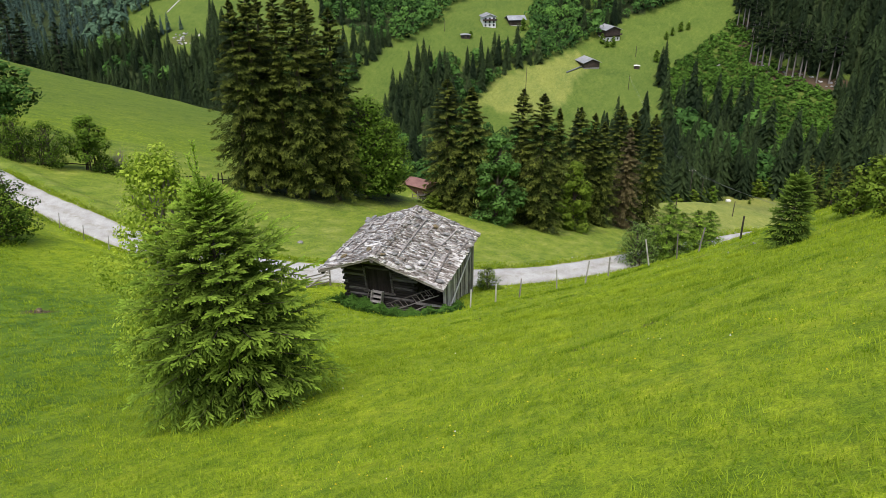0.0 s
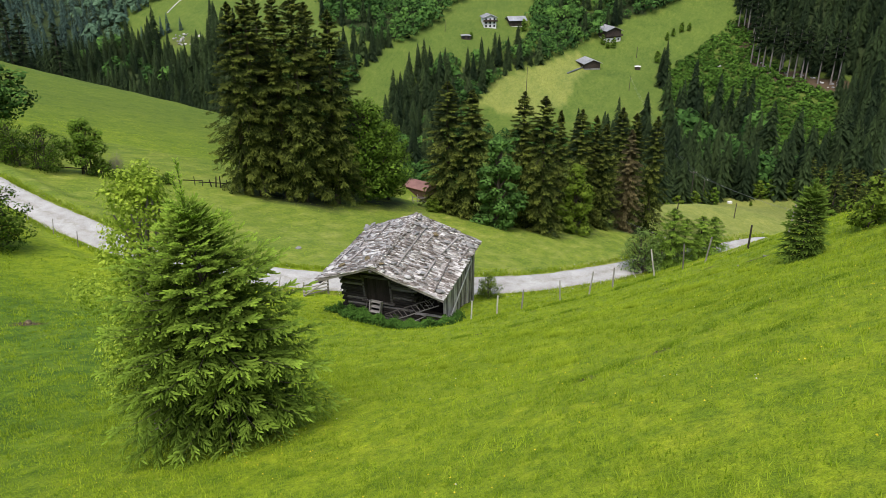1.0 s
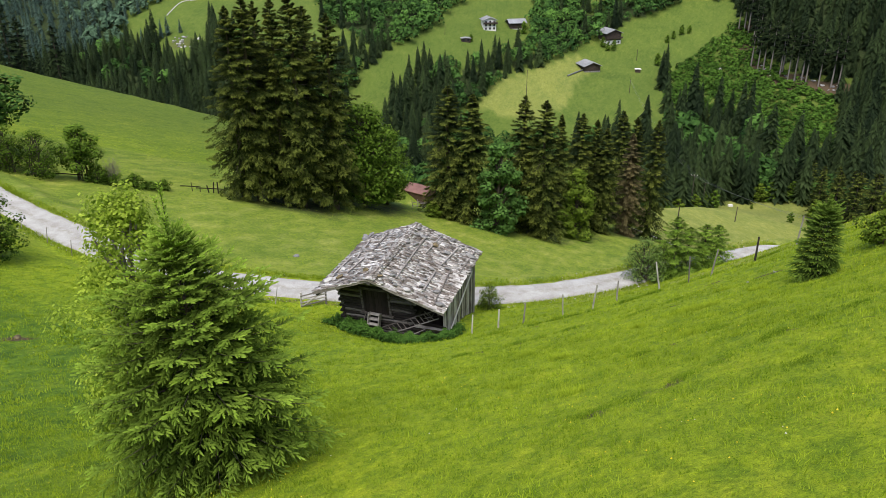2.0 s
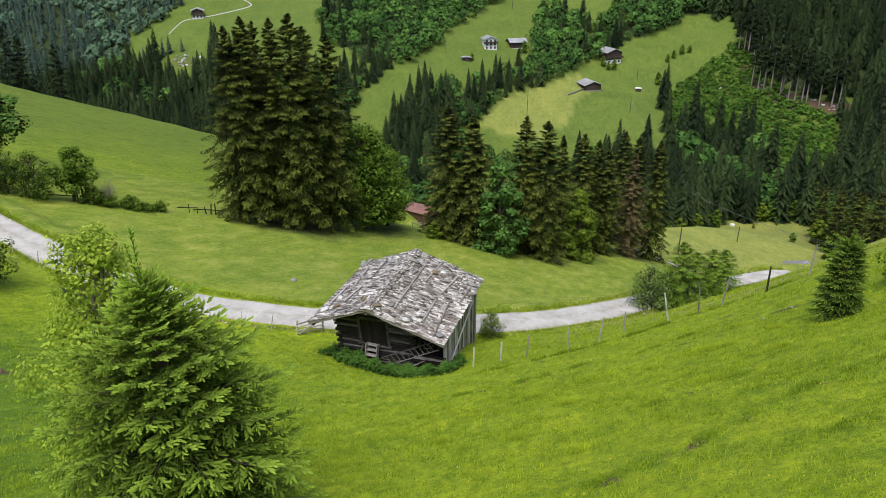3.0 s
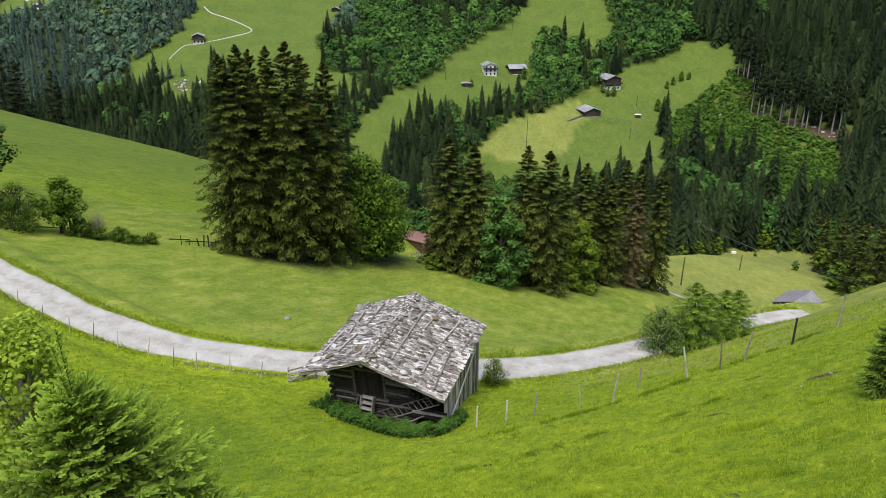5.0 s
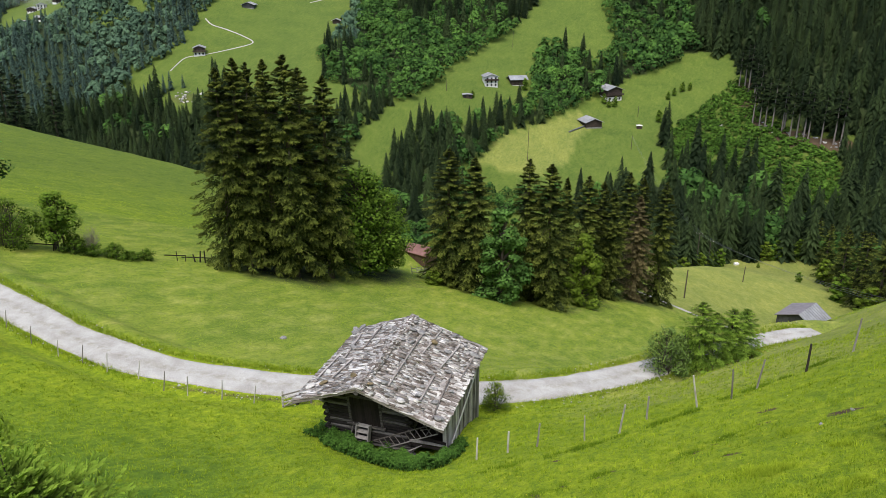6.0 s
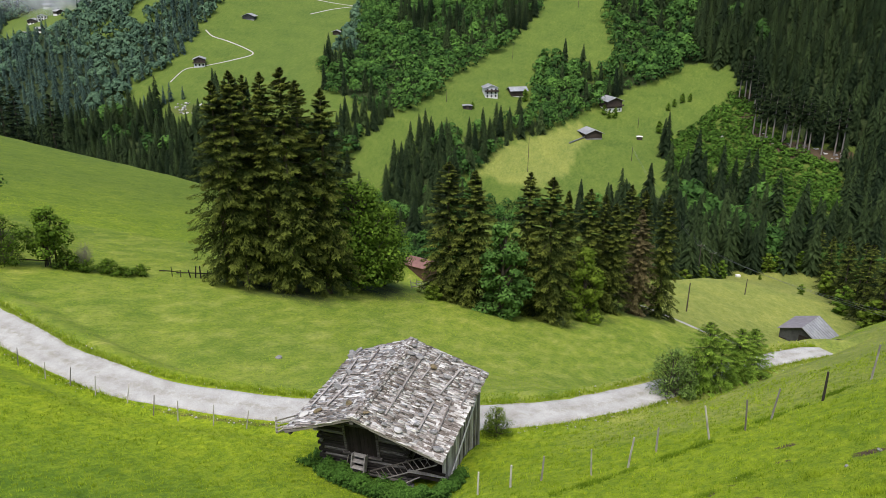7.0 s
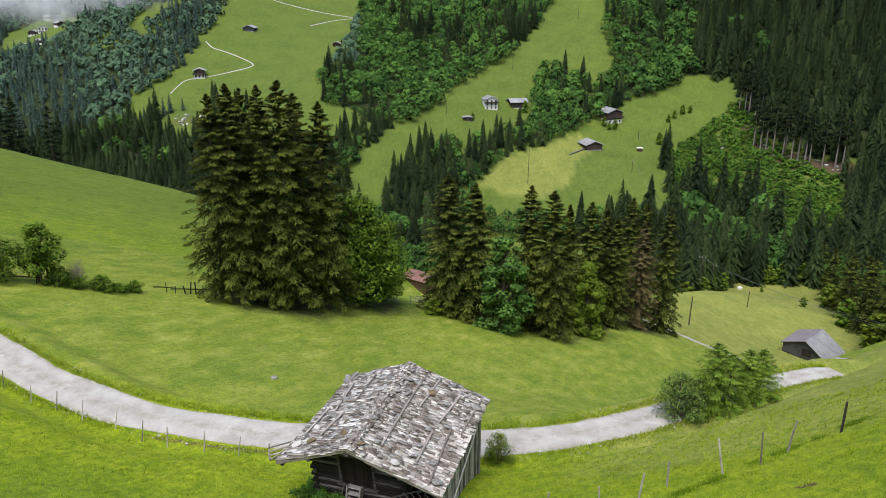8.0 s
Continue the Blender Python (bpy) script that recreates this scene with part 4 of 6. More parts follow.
def roof_load():
    g = random.Random(8)
    for x0, y0, x1, y1 in [(1.06, 1.02, .95, 4.53), (.95, 4.53, .91, 6.54), (1.45, 4.4, 1.56, 7.16), (2.45, 3.92, 2.67, 6.44), (3.45, 3.94, 3.52, 7.24), (3.25, .26, 3.0, 3.97), (2.47, 1.06, 2.41, 3.18),
                           (-1.39, 4.05, -1.46, 6.66), (-1.76, 1.44, -1.51, 3.23), (-2.62, 1.76, -2.54, 3.91), (-2.04, 3.2, -2.37, 6.1)]:
        bm = bmesh.new()
        a, b = Vector((x0, y0, roof_z(x0) + .07)), Vector((x1, y1, roof_z(x1) + .07))
        q = (b - a).to_track_quat("Y", "Z").to_matrix().to_4x4()
        block(bm, (g.uniform(.06, .1), (b - a).length, .05), Matrix.Translation((a + b) / 2) @ q, .01)
        ob = part("roof_batten", bm, BATTEN)
        tagged(ob, "grey split-wood batten lying across the shingles", "batten", "roof battens")
    spots = [(1.6, 5.7, .42, 2), (2.38, 5.45, .4, 0), (2.84, 3.94, .3, 0), (3.47, .46, .36, 0), (2.32, 1.34, .3, 0), (1.83, .48, .34, 1), (.38, .6, .3, 2), (.11, 2.36, .36, 0), (.97, 3.19, .26, 0), (.75, 4.92, .36, 0), (.85, 6.01, .34, 0),
             (.44, 5.99, .3, 0), (.31, 6.7, .34, 0), (1.48, 7.02, .3, 0), (3.46, 6.14, .44, 0), (3.35, 2.61, .24, 0), (3.0, 1.34, .34, 0), (2.25, 2.02, .3, 0), (2.23, 3.24, .3, 0), (.1, 1.43, .26, 0), (-.66, 1.25, .34, 2),
             (-.39, 1.32, .22, 1), (-.78, 1.14, .2, 0), (-2.0, 1.08, .36, 2), (-2.64, .98, .34, 1), (-1.97, 3.05, .36, 0), (-2.05, 4.47, .36, 0), (-2.75, 7.05, .36, 0), (-2.9, 6.79, .4, 0), (-2.9, 6.44, .3, 0), (1.23, .44, .28, 0),
             (.85, 1.15, .3, 0), (.33, 4.81, .28, 0), (-.49, 5.91, .32, 0), (2.22, 7.05, .3, 0), (-.9, 4.6, .3, 0), (-1.2, 2.2, .24, 1), (-2.3, 2.2, .22, 1), (1.9, 2.6, .2, 1), (-.3, 3.4, .28, 0), (2.9, 6.6, .24, 0), (3.3, 5.0, .22, 0)]
    words = ("grey lichen-covered stone weighing down the shingle roof", "pale flat stone weighing down the shingle roof", "brown mossy stone weighing down the shingle roof")
    for x, y, s, k in spots:
        bm = stone_bm(g, s, .42)
        bm.transform(pose(x, y, roof_z(x) + .02 + s * .12, 0, 18 if x > 0 else -20, g.uniform(0, 180)))
        tagged(part("roof_stone", bm, (STONE, WHITESTONE, MOSSSTONE)[k]), words[k], "stone", "roof stones")


hut_logs()
hut_door()
hut_bay()
hut_roof()
hut_shingles()
roof_load()


def ladder():
    g = random.Random(9)
    ob = empty("ladder", Matrix.Translation((.1, 1.2, 1.4)), "old wooden ladder leaning sideways before the open bay", "ladder")
    inv = ob.matrix_world.inverted()
    a0, b0 = Vector((.25, 1.15, 1.72)), Vector((2.95, 1.02, 3.14))
    drop = Vector((.36, -.18, -.26))
    for k in (0, 1):
        bm = bmesh.new()
        pole(bm, a0 + drop * k, b0 + drop * k, .032, .026, 7, .008, g)
        bm.transform(inv)
        part("rail", bm, LADDERWOOD, ob)
    for i in range(1, 11):
        bm = bmesh.new()
        p = a0.lerp(b0, i / 11)
        pole(bm, p, p + drop, .018, .018, 6)
        bm.transform(inv)
        part("rung", bm, LADDERWOOD, ob)


def door_steps():
    ob = empty("wooden_steps", Matrix.Translation((-.23, 1.1, 1.95)) @ Matrix.Rotation(radians(-4), 4, "Z"), "small grey wooden steps standing below the door", "steps")
    for s in (-.3, .3):
        bm = bmesh.new()
        block(bm, (.05, .3, .75), pose(s, .0, .12, -14, 0, 0), .008)
        part("cheek", bm, STEPWOOD, ob)
    for i in range(3):
        bm = bmesh.new()
        block(bm, (.6, .24, .045), pose(0, .1 * i - .08, -.08 + .24 * i), .008)
        part("tread", bm, STEPWOOD, ob)


def leaning_stakes():
    g = random.Random(10)
    for a, b, r in (((-.95, 1.1, 1.3), (-.78, 1.36, 2.35), .03), ((-1.75, 1.1, 1.5), (-.85, 1.15, 1.62), .03), ((1.75, .5, 1.75), (2.6, .85, 2.15), .03), ((1.2, 1.0, 1.6), (1.75, .9, 1.75), .04)):
        bm = bmesh.new()
        pole(bm, a, b, r, r * .8, 7, .008, g)
        tagged(part("wooden_stake", bm, LADDERWOOD), "grey wooden stake leaning by the hut", "stake", "stakes by the hut")


ladder()
door_steps()
leaning_stakes()


def field_gate():
    m = Matrix.Translation((-6.3, 6.2, z_at(-6.3, 6.2))) @ Matrix.Rotation(radians(40), 4, "Z")
    ob = empty("field_gate", m, "small weathered wooden gate beside the gravel road", "gate")
    for x in (-.75, .75):
        bm = bmesh.new()
        pole(bm, (x, 0, -.2), (x + .02, .02, 1.05), .06, .055, 7, .01)
        part("gate_post", bm, POSTWOOD, ob)
    for i in range(4):
        bm = bmesh.new()
        block(bm, (1.6, .035, .08), pose(0, -.06, .22 + .22 * i, 0, -4, 0), .006)
        part("gate_rail", bm, POSTWOOD, ob)
    bm = bmesh.new()
    block(bm, (1.6, .03, .07), pose(0, -.095, .55, 0, -28, 0), .006)
    part("gate_brace", bm, POSTWOOD, ob)


field_gate()


# ---- fences ----
def fence_post(x, y, h, r, tilt, way, dark, label, group):
    g = random.Random(int(x * 100 + y))
    bm = bmesh.new()
    pole(bm, (0, 0, -.35), (0, 0, h), r * .75, r * .6, 7, .012, g)
    ob = part("fence_post", bm, DARKPLANK if dark else POSTWOOD)
    ob.matrix_world = pose(x, y, z_at(x, y), tilt * math.cos(radians(way)), tilt * math.sin(radians(way)), g.uniform(0, 90))
    tagged(ob, label, "fence post", group)


for x, y, h, r, tilt, way, dark in [(5.7, -1.8, 1.0, .055, 2, 0, 0), (6.8, -1.3, .95, .06, 0, 0, 0), (7.8, -.7, 1.05, .055, 3, 90, 0), (9.6, -1.0, 1.2, .045, -9, 90, 0), (10.8, -.5, 1.25, .055, 5, 90, 0), (11.7, 1.2, 1.05, .06, 1, 0, 0),
                                    (13.5, 1.8, 1.45, .055, -12, 90, 0), (14.7, 2.1, 1.3, .05, -4, 90, 0), (15.7, 3.3, 1.35, .055, 5, 90, 0), (17.6, 4.7, 1.25, .07, 0, 90, 1), (19.5, 6.3, 1.5, .06, 4, 90, 0)]:
    fence_post(x, y, h, r, tilt, way, dark, "dark stained fence post on the meadow" if dark else "grey weathered fence post leaning on the meadow slope", "meadow fence posts")
for x, y in [(-30.8, 9.2), (-27.3, 7.8), (-24.2, 6.6), (-21.6, 5.9), (-19.8, 5.8), (-17.8, 5.4), (-15.7, 5.4), (-13.6, 4.8), (-12.1, 4.8), (-10.2, 5.1), (-8.5, 5.5)]:
    fence_post(x, y, 1.15 + .1 * math.sin(x * 3), .042, 8 + 2.5 * math.sin(x * 2.7), 90, 0, "thin grey fence post at the edge of the gravel road", "roadside fence posts")
for i, (x, y) in enumerate([(-33.9, 33.7), (-33.4, 34.3), (-32.9, 35.1), (-32.6, 35.5), (-32.3, 35.9), (-32.0, 36.6), (-31.6, 37.4), (-35.6, 31.0), (-43, 22.5), (-39.6, 24.6), (-38.2, 25.4)]):
    fence_post(x, y, 1.0 + .3 * math.sin(i * 5), .1 if i in (2, 3, 4) else .06, 10 * math.sin(i * 2.3), 40 * i, 1, "dark rotten post of an old pasture fence", "old pasture fence posts")
for i, (x, y) in enumerate([(-20.6, 66.5), (-19.9, 67.2), (-19.2, 64.6), (-18.6, 65.8), (-20.2, 63.5)]):
    fence_post(x, y, 1.2, .07, 8 * math.sin(i * 2), 50 * i, 0, "grey pole of a rail fence by the shed", "shed fence posts")
for a, b in (((-20.6, 66.5), (-19.9, 67.2)), ((-19.2, 64.6), (-18.6, 65.8)), ((-20.2, 63.5), (-19.2, 64.6)), ((-19.9, 67.2), (-18.6, 65.8))):
    for up in (.35, .85):
        bm = bmesh.new()
        pole(bm, (*a, z_at(*a) + up), (*b, z_at(*b) + up), .05, .045, 6, .02)
        tagged(part("fence_rail", bm, POSTWOOD), "grey pole rail of the fence by the shed", "fence rail", "shed fence rails")
for a, b in (((-33.6, 34.0), (-31.5, 37.5)), ((-40.9, 23.4), (-39.4, 24.7)), ((-34.6, 32.8), (-33.4, 34.3))):
    bm = bmesh.new()
    pole(bm, (*a, z_at(*a) + .45), (*b, z_at(*b) + .62), .06, .045, 7, .02)
    tagged(part("fence_rail", bm, DARKPLANK), "dark old pole rail of the pasture fence", "fence rail", "old pasture fence rails")


# ---- trees and shrubs of the meadow ----
YOUNG_T = (0, .1, .22, .45, .66, .8, .92, 1)
YOUNG_R = (.62, .86, 1, .98, .72, .4, .14, .03)


def young_spruce(seed, h, r, boughs, twigs, shoots, profile=YOUNG_R):
    """A bushy young spruce seen close: boughs spread in fans of side twigs, set with plump shoots and their needles."""
    g = np.random.default_rng(seed)
    limbs = [(np.array([(0, 0, -.3), (.02, 0, h * .4), (0, .02, h * .75), (0, 0, h * .99)]), np.array([.017, .012, .006, .0015]) * h)]
    P, D, T = [], [], []
    u = np.linspace(0, 1, 6)
    for b in range(boughs):
        t = (b + g.random()) / boughs
        t = t ** .9
        z0 = h * (.03 + .97 * t)
        az = b * 2.39996 + g.normal(0, .2)
        reach = r * float(np.interp(t, YOUNG_T, profile)) * g.uniform(.8, 1.06) * (1 + .1 * math.sin(3 * az + seed)) + .1
        rise = .12 + .62 * t ** 1.5
        sag = .34 * (1 - t) + .04
        o = reach * u
        zz = z0 + o * rise - sag * o * u + .12 * o * u ** 4
        q = np.stack([math.cos(az) * o, math.sin(az) * o, zz], 1)
        limbs.append((q, np.array([.010, .008, .006, .005, .003, .001]) * (.4 + reach * .6)))
        nt = max(3, int(twigs * (.3 + .7 * reach / r)))
        for k in range(nt + 1):
            s = 1.0 if k == nt else .12 + .86 * (k + g.random()) / nt
            p0 = np.array([np.interp(s, u, q[:, c]) for c in range(3)])
            turn = 0 if k == nt else (1 if k % 2 else -1) * g.uniform(.6, 1.05)
            ln = (.16 + .42 * reach * (1.08 - s)) * g.uniform(.8, 1.15)
            slope = float(rise - 2 * sag * s + .48 * s ** 3) - g.uniform(-.05, .2)
            d = np.array([math.cos(az + turn), math.sin(az + turn), slope * .8])
            d /= np.linalg.norm(d)
            n = max(4, int(shoots * ln / .5))
            f = (np.arange(n) + g.random(n)) / n
            root = p0 + d * (f * ln)[:, None] - np.array([0, 0, 1.0]) * (.16 * ln * f ** 2)[:, None]
            a2 = az + turn + np.where(np.arange(n) % 2, 1, -1) * g.uniform(.3, .85, n)
            a2[-1] = az + turn
            dn = slope * .8 - g.uniform(-.05, .45, n) * (1 - .8 * t) + .3 * t
            dd = np.stack([np.cos(a2), np.sin(a2), dn], 1)
            P.append(root)
            D.append(dd / np.linalg.norm(dd, axis=1)[:, None])
            # pale shoot ends, plus a shaded inside and sky-lit top painted in
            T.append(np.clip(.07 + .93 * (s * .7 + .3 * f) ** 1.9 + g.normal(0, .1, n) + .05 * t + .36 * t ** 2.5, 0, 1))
    # the leader and the upright shoots round it
    for k in range(15):
        lean, az, ln = ((.0, .3, .35)[k], (0, 2.2, 4.6)[k], (.21, .17, .14)[k] * h) if k < 3 else (g.uniform(.45, .9), k * 1.1, g.uniform(.08, .13) * h)
        p0 = np.array([0, 0, h * (.985 - .011 * k)])
        d = np.array([math.cos(az) * lean, math.sin(az) * lean, 1.0])
        d /= np.linalg.norm(d)
        limbs.append((np.stack([p0, p0 + d * ln * .5, p0 + d * ln]), np.array([.009, .006, .003]) * (.4 + h / 8)))
        n = 44
        f = (np.arange(n) + .5) / n
        a2 = np.arange(n) * 2.4
        dd = np.stack([np.cos(a2) * .6, np.sin(a2) * .6, np.full(n, .8)], 1) * g.uniform(.5, .8, (n, 1))
        P.append(p0 + d * (f * ln)[:, None])
        D.append(dd)
        T.append(np.full(n, 1.0))
    P, D, T = np.vstack(P), np.vstack(D), np.concatenate(T)
    m = len(P)
    Ln = g.uniform(.12, .2, m)
    fat = g.uniform(.017, .026, m)
    a = np.cross(D, (0.2, 0.1, 1.0))
    a /= np.linalg.norm(a, axis=1)[:, None] + 1e-9
    c = np.cross(D, a)
    tri, tin = [], []
    # plump fingers: a root, two rings and a blunt tip, drooping a little
    tip = P + D * Ln[:, None] - np.array([0, 0, .03])
    low, high = P + D * (Ln * .25)[:, None], P + D * (Ln * .78)[:, None] - np.array([0, 0, .015])
    rings = [[q + (a * math.cos(w) + c * math.sin(w)) * (fat * k)[:, None] for w in (.5, 2.6, 4.7)] for q, k in ((low, 1.0), (high, .8))]
    for i in range(3):
        k = (i + 1) % 3
        (e, f2), (e2, f3) = (rings[0][i], rings[0][k]), (rings[1][i], rings[1][k])
        tri += [np.stack([P, e, f2], 1), np.stack([e, e2, f2], 1), np.stack([e2, f3, f2], 1), np.stack([e2, tip, f3], 1)]
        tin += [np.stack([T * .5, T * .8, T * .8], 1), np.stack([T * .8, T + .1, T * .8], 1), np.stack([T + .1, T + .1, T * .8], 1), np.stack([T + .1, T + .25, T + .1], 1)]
    for i in range(3):
        w = g.random(m) * 6.283
        o = a * np.cos(w)[:, None] + c * np.sin(w)[:, None]
        base = P + D * (Ln * (i + .6) / 3.5)[:, None]
        end = base + D * .035 + o * g.uniform(.02, .034, (m, 1))
        ww = np.cross(D, o) * .011
        tri.append(np.stack([base + ww, base - ww, end], 1))
        tin.append(np.stack([T, T, T + .1], 1))
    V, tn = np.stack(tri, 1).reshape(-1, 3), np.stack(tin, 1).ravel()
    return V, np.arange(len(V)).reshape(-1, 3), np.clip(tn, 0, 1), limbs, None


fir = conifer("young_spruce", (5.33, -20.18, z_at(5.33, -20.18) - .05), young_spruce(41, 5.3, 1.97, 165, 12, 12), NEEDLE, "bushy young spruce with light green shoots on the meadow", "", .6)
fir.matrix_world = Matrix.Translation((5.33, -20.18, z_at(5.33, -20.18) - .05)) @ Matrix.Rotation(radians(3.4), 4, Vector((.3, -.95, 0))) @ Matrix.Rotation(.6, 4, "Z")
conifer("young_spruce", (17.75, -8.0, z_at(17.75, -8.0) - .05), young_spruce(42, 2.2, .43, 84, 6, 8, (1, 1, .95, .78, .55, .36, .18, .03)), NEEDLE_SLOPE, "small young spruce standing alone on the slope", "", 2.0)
SMALL = [spruce_parts(s, 5, 1.6, whorl=.19, per=6, twigs=60, bare=.01, length=.22, width=.06, droop=.3, limbs_shown=50, bright=.36) for s in (51, 52)]
for i, (x, y, h, w) in enumerate([(14.3, 20.5, 4.5, 1.2), (15.2, 21.5, 3.6, 1.4), (16.3, 22.8, 3.6, 1.4), (17.2, 24.0, 3.3, 1.45)]):
    k = h / 5
    conifer("young_spruce", (x, y, z_at(x, y) - .05), SMALL[i % 2], NEEDLE_YOUNG, "young spruce in the thicket beside the road", "roadside thicket", i * 1.7, (k * w, k * w, k))
THICK = [leafy_parts(61, 4, 1.9, 34, 5200, .13, .06, 5), leafy_parts(62, 5, 1.6, 24, 3800, .19, .3, 4), leafy_parts(63, 1.8, 1.3, 18, 2200, .14, .05, 5)]
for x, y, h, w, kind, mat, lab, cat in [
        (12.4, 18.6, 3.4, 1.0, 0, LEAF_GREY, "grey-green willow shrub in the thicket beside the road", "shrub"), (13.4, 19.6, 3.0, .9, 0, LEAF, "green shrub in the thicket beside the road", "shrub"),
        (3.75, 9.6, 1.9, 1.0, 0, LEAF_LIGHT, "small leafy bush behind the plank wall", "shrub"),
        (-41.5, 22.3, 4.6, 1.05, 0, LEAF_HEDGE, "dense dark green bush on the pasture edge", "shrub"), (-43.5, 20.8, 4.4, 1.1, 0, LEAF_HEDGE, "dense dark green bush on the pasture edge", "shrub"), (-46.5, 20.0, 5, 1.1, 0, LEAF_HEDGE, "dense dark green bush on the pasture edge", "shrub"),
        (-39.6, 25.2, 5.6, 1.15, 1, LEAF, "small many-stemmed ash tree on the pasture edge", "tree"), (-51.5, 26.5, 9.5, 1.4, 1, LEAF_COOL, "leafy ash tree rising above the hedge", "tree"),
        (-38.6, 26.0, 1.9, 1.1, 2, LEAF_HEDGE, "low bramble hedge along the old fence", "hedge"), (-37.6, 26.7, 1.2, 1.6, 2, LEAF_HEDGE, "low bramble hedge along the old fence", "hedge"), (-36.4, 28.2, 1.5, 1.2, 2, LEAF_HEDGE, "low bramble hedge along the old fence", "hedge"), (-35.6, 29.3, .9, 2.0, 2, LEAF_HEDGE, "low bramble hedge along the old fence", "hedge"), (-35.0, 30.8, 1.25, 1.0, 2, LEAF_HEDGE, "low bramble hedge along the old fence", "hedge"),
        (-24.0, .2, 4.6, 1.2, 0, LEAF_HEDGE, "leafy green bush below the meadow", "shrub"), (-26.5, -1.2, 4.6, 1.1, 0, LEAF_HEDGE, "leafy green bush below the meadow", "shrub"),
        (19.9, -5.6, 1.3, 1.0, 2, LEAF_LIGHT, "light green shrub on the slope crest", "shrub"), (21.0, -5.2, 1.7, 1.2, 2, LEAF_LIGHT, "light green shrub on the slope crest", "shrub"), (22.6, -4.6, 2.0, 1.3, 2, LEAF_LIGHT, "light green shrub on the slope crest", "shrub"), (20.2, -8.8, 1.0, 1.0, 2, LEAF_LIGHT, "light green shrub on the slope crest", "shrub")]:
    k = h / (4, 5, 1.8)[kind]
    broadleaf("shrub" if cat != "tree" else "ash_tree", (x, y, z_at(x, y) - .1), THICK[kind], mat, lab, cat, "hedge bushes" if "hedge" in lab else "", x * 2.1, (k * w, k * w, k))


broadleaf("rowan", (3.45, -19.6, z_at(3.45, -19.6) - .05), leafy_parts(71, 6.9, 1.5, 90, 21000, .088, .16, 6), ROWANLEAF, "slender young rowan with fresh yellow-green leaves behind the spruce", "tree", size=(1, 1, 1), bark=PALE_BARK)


def dead_bush():
    """A leafless grey bush: many thin forked twigs."""
    g = np.random.default_rng(77)
    lines = []
    for i in range(70):
        a, o, h = g.random() * 6.283, g.uniform(.2, 1.0), g.uniform(1.0, 2.5)
        top = np.array([math.cos(a) * o, math.sin(a) * o, h])
        mid = top * np.array([.35, .35, .5]) + g.normal(0, .06, 3)
        lines.append((np.array([(0, 0, -.1), mid, top]), np.array([.018, .011, .004])))
        for k in range(5):
            f = g.uniform(.2, .9)
            p = mid + (top - mid) * f
            lines.append((np.array([p, p + g.normal(0, .12, 3), p + g.normal(0, .18, 3) + np.array([0, 0, .35])]), np.array([.007, .005, .003])))
    V, Fc = tubes(lines)
    ob = tris("dead_bush", V, Fc, PALE_BARK, smooth=True)
    ob.matrix_world = pose(-37.7, 26.9, z_at(-37.7, 26.9))
    tagged(ob, "bare grey dead bush beside the bramble hedge", "shrub")


dead_bush()


# ---- the far side of the valley ----
def stamp(template, place, size, turn, spread=.15):
    """One mesh's arrays from many copies of small template trees, each tree with a shade of its own."""
    V, tint, way = [], [], []
    g = np.random.default_rng(7)
    for k, (tv, tt, tn) in enumerate(template):
        sel = np.arange(len(place)) % len(template) == k
        p, s, a = place[sel], size[sel], turn[sel]
        c, d = np.cos(a)[:, None], np.sin(a)[:, None]
        x = (tv[None, :, 0] * c - tv[None, :, 1] * d) * s[:, 1:2] + p[:, 0:1]
        y = (tv[None, :, 0] * d + tv[None, :, 1] * c) * s[:, 1:2] + p[:, 1:2]
        z = tv[None, :, 2] * s[:, 0:1] + p[:, 2:3]
        V.append(np.stack([x, y, z], -1).reshape(-1, 3))
        way.append(np.stack([tn[None, :, 0] * c - tn[None, :, 1] * d, tn[None, :, 0] * d + tn[None, :, 1] * c, tn[None, :, 2] + 0 * c], -1).reshape(-1, 3))
        tint.append(np.clip(tt[None, :] + g.normal(0, spread, len(p))[:, None], 0, 1).ravel())
    V = np.vstack(V)
    return V, np.arange(len(V)).reshape(-1, 3), np.concatenate(tint), np.vstack(way)


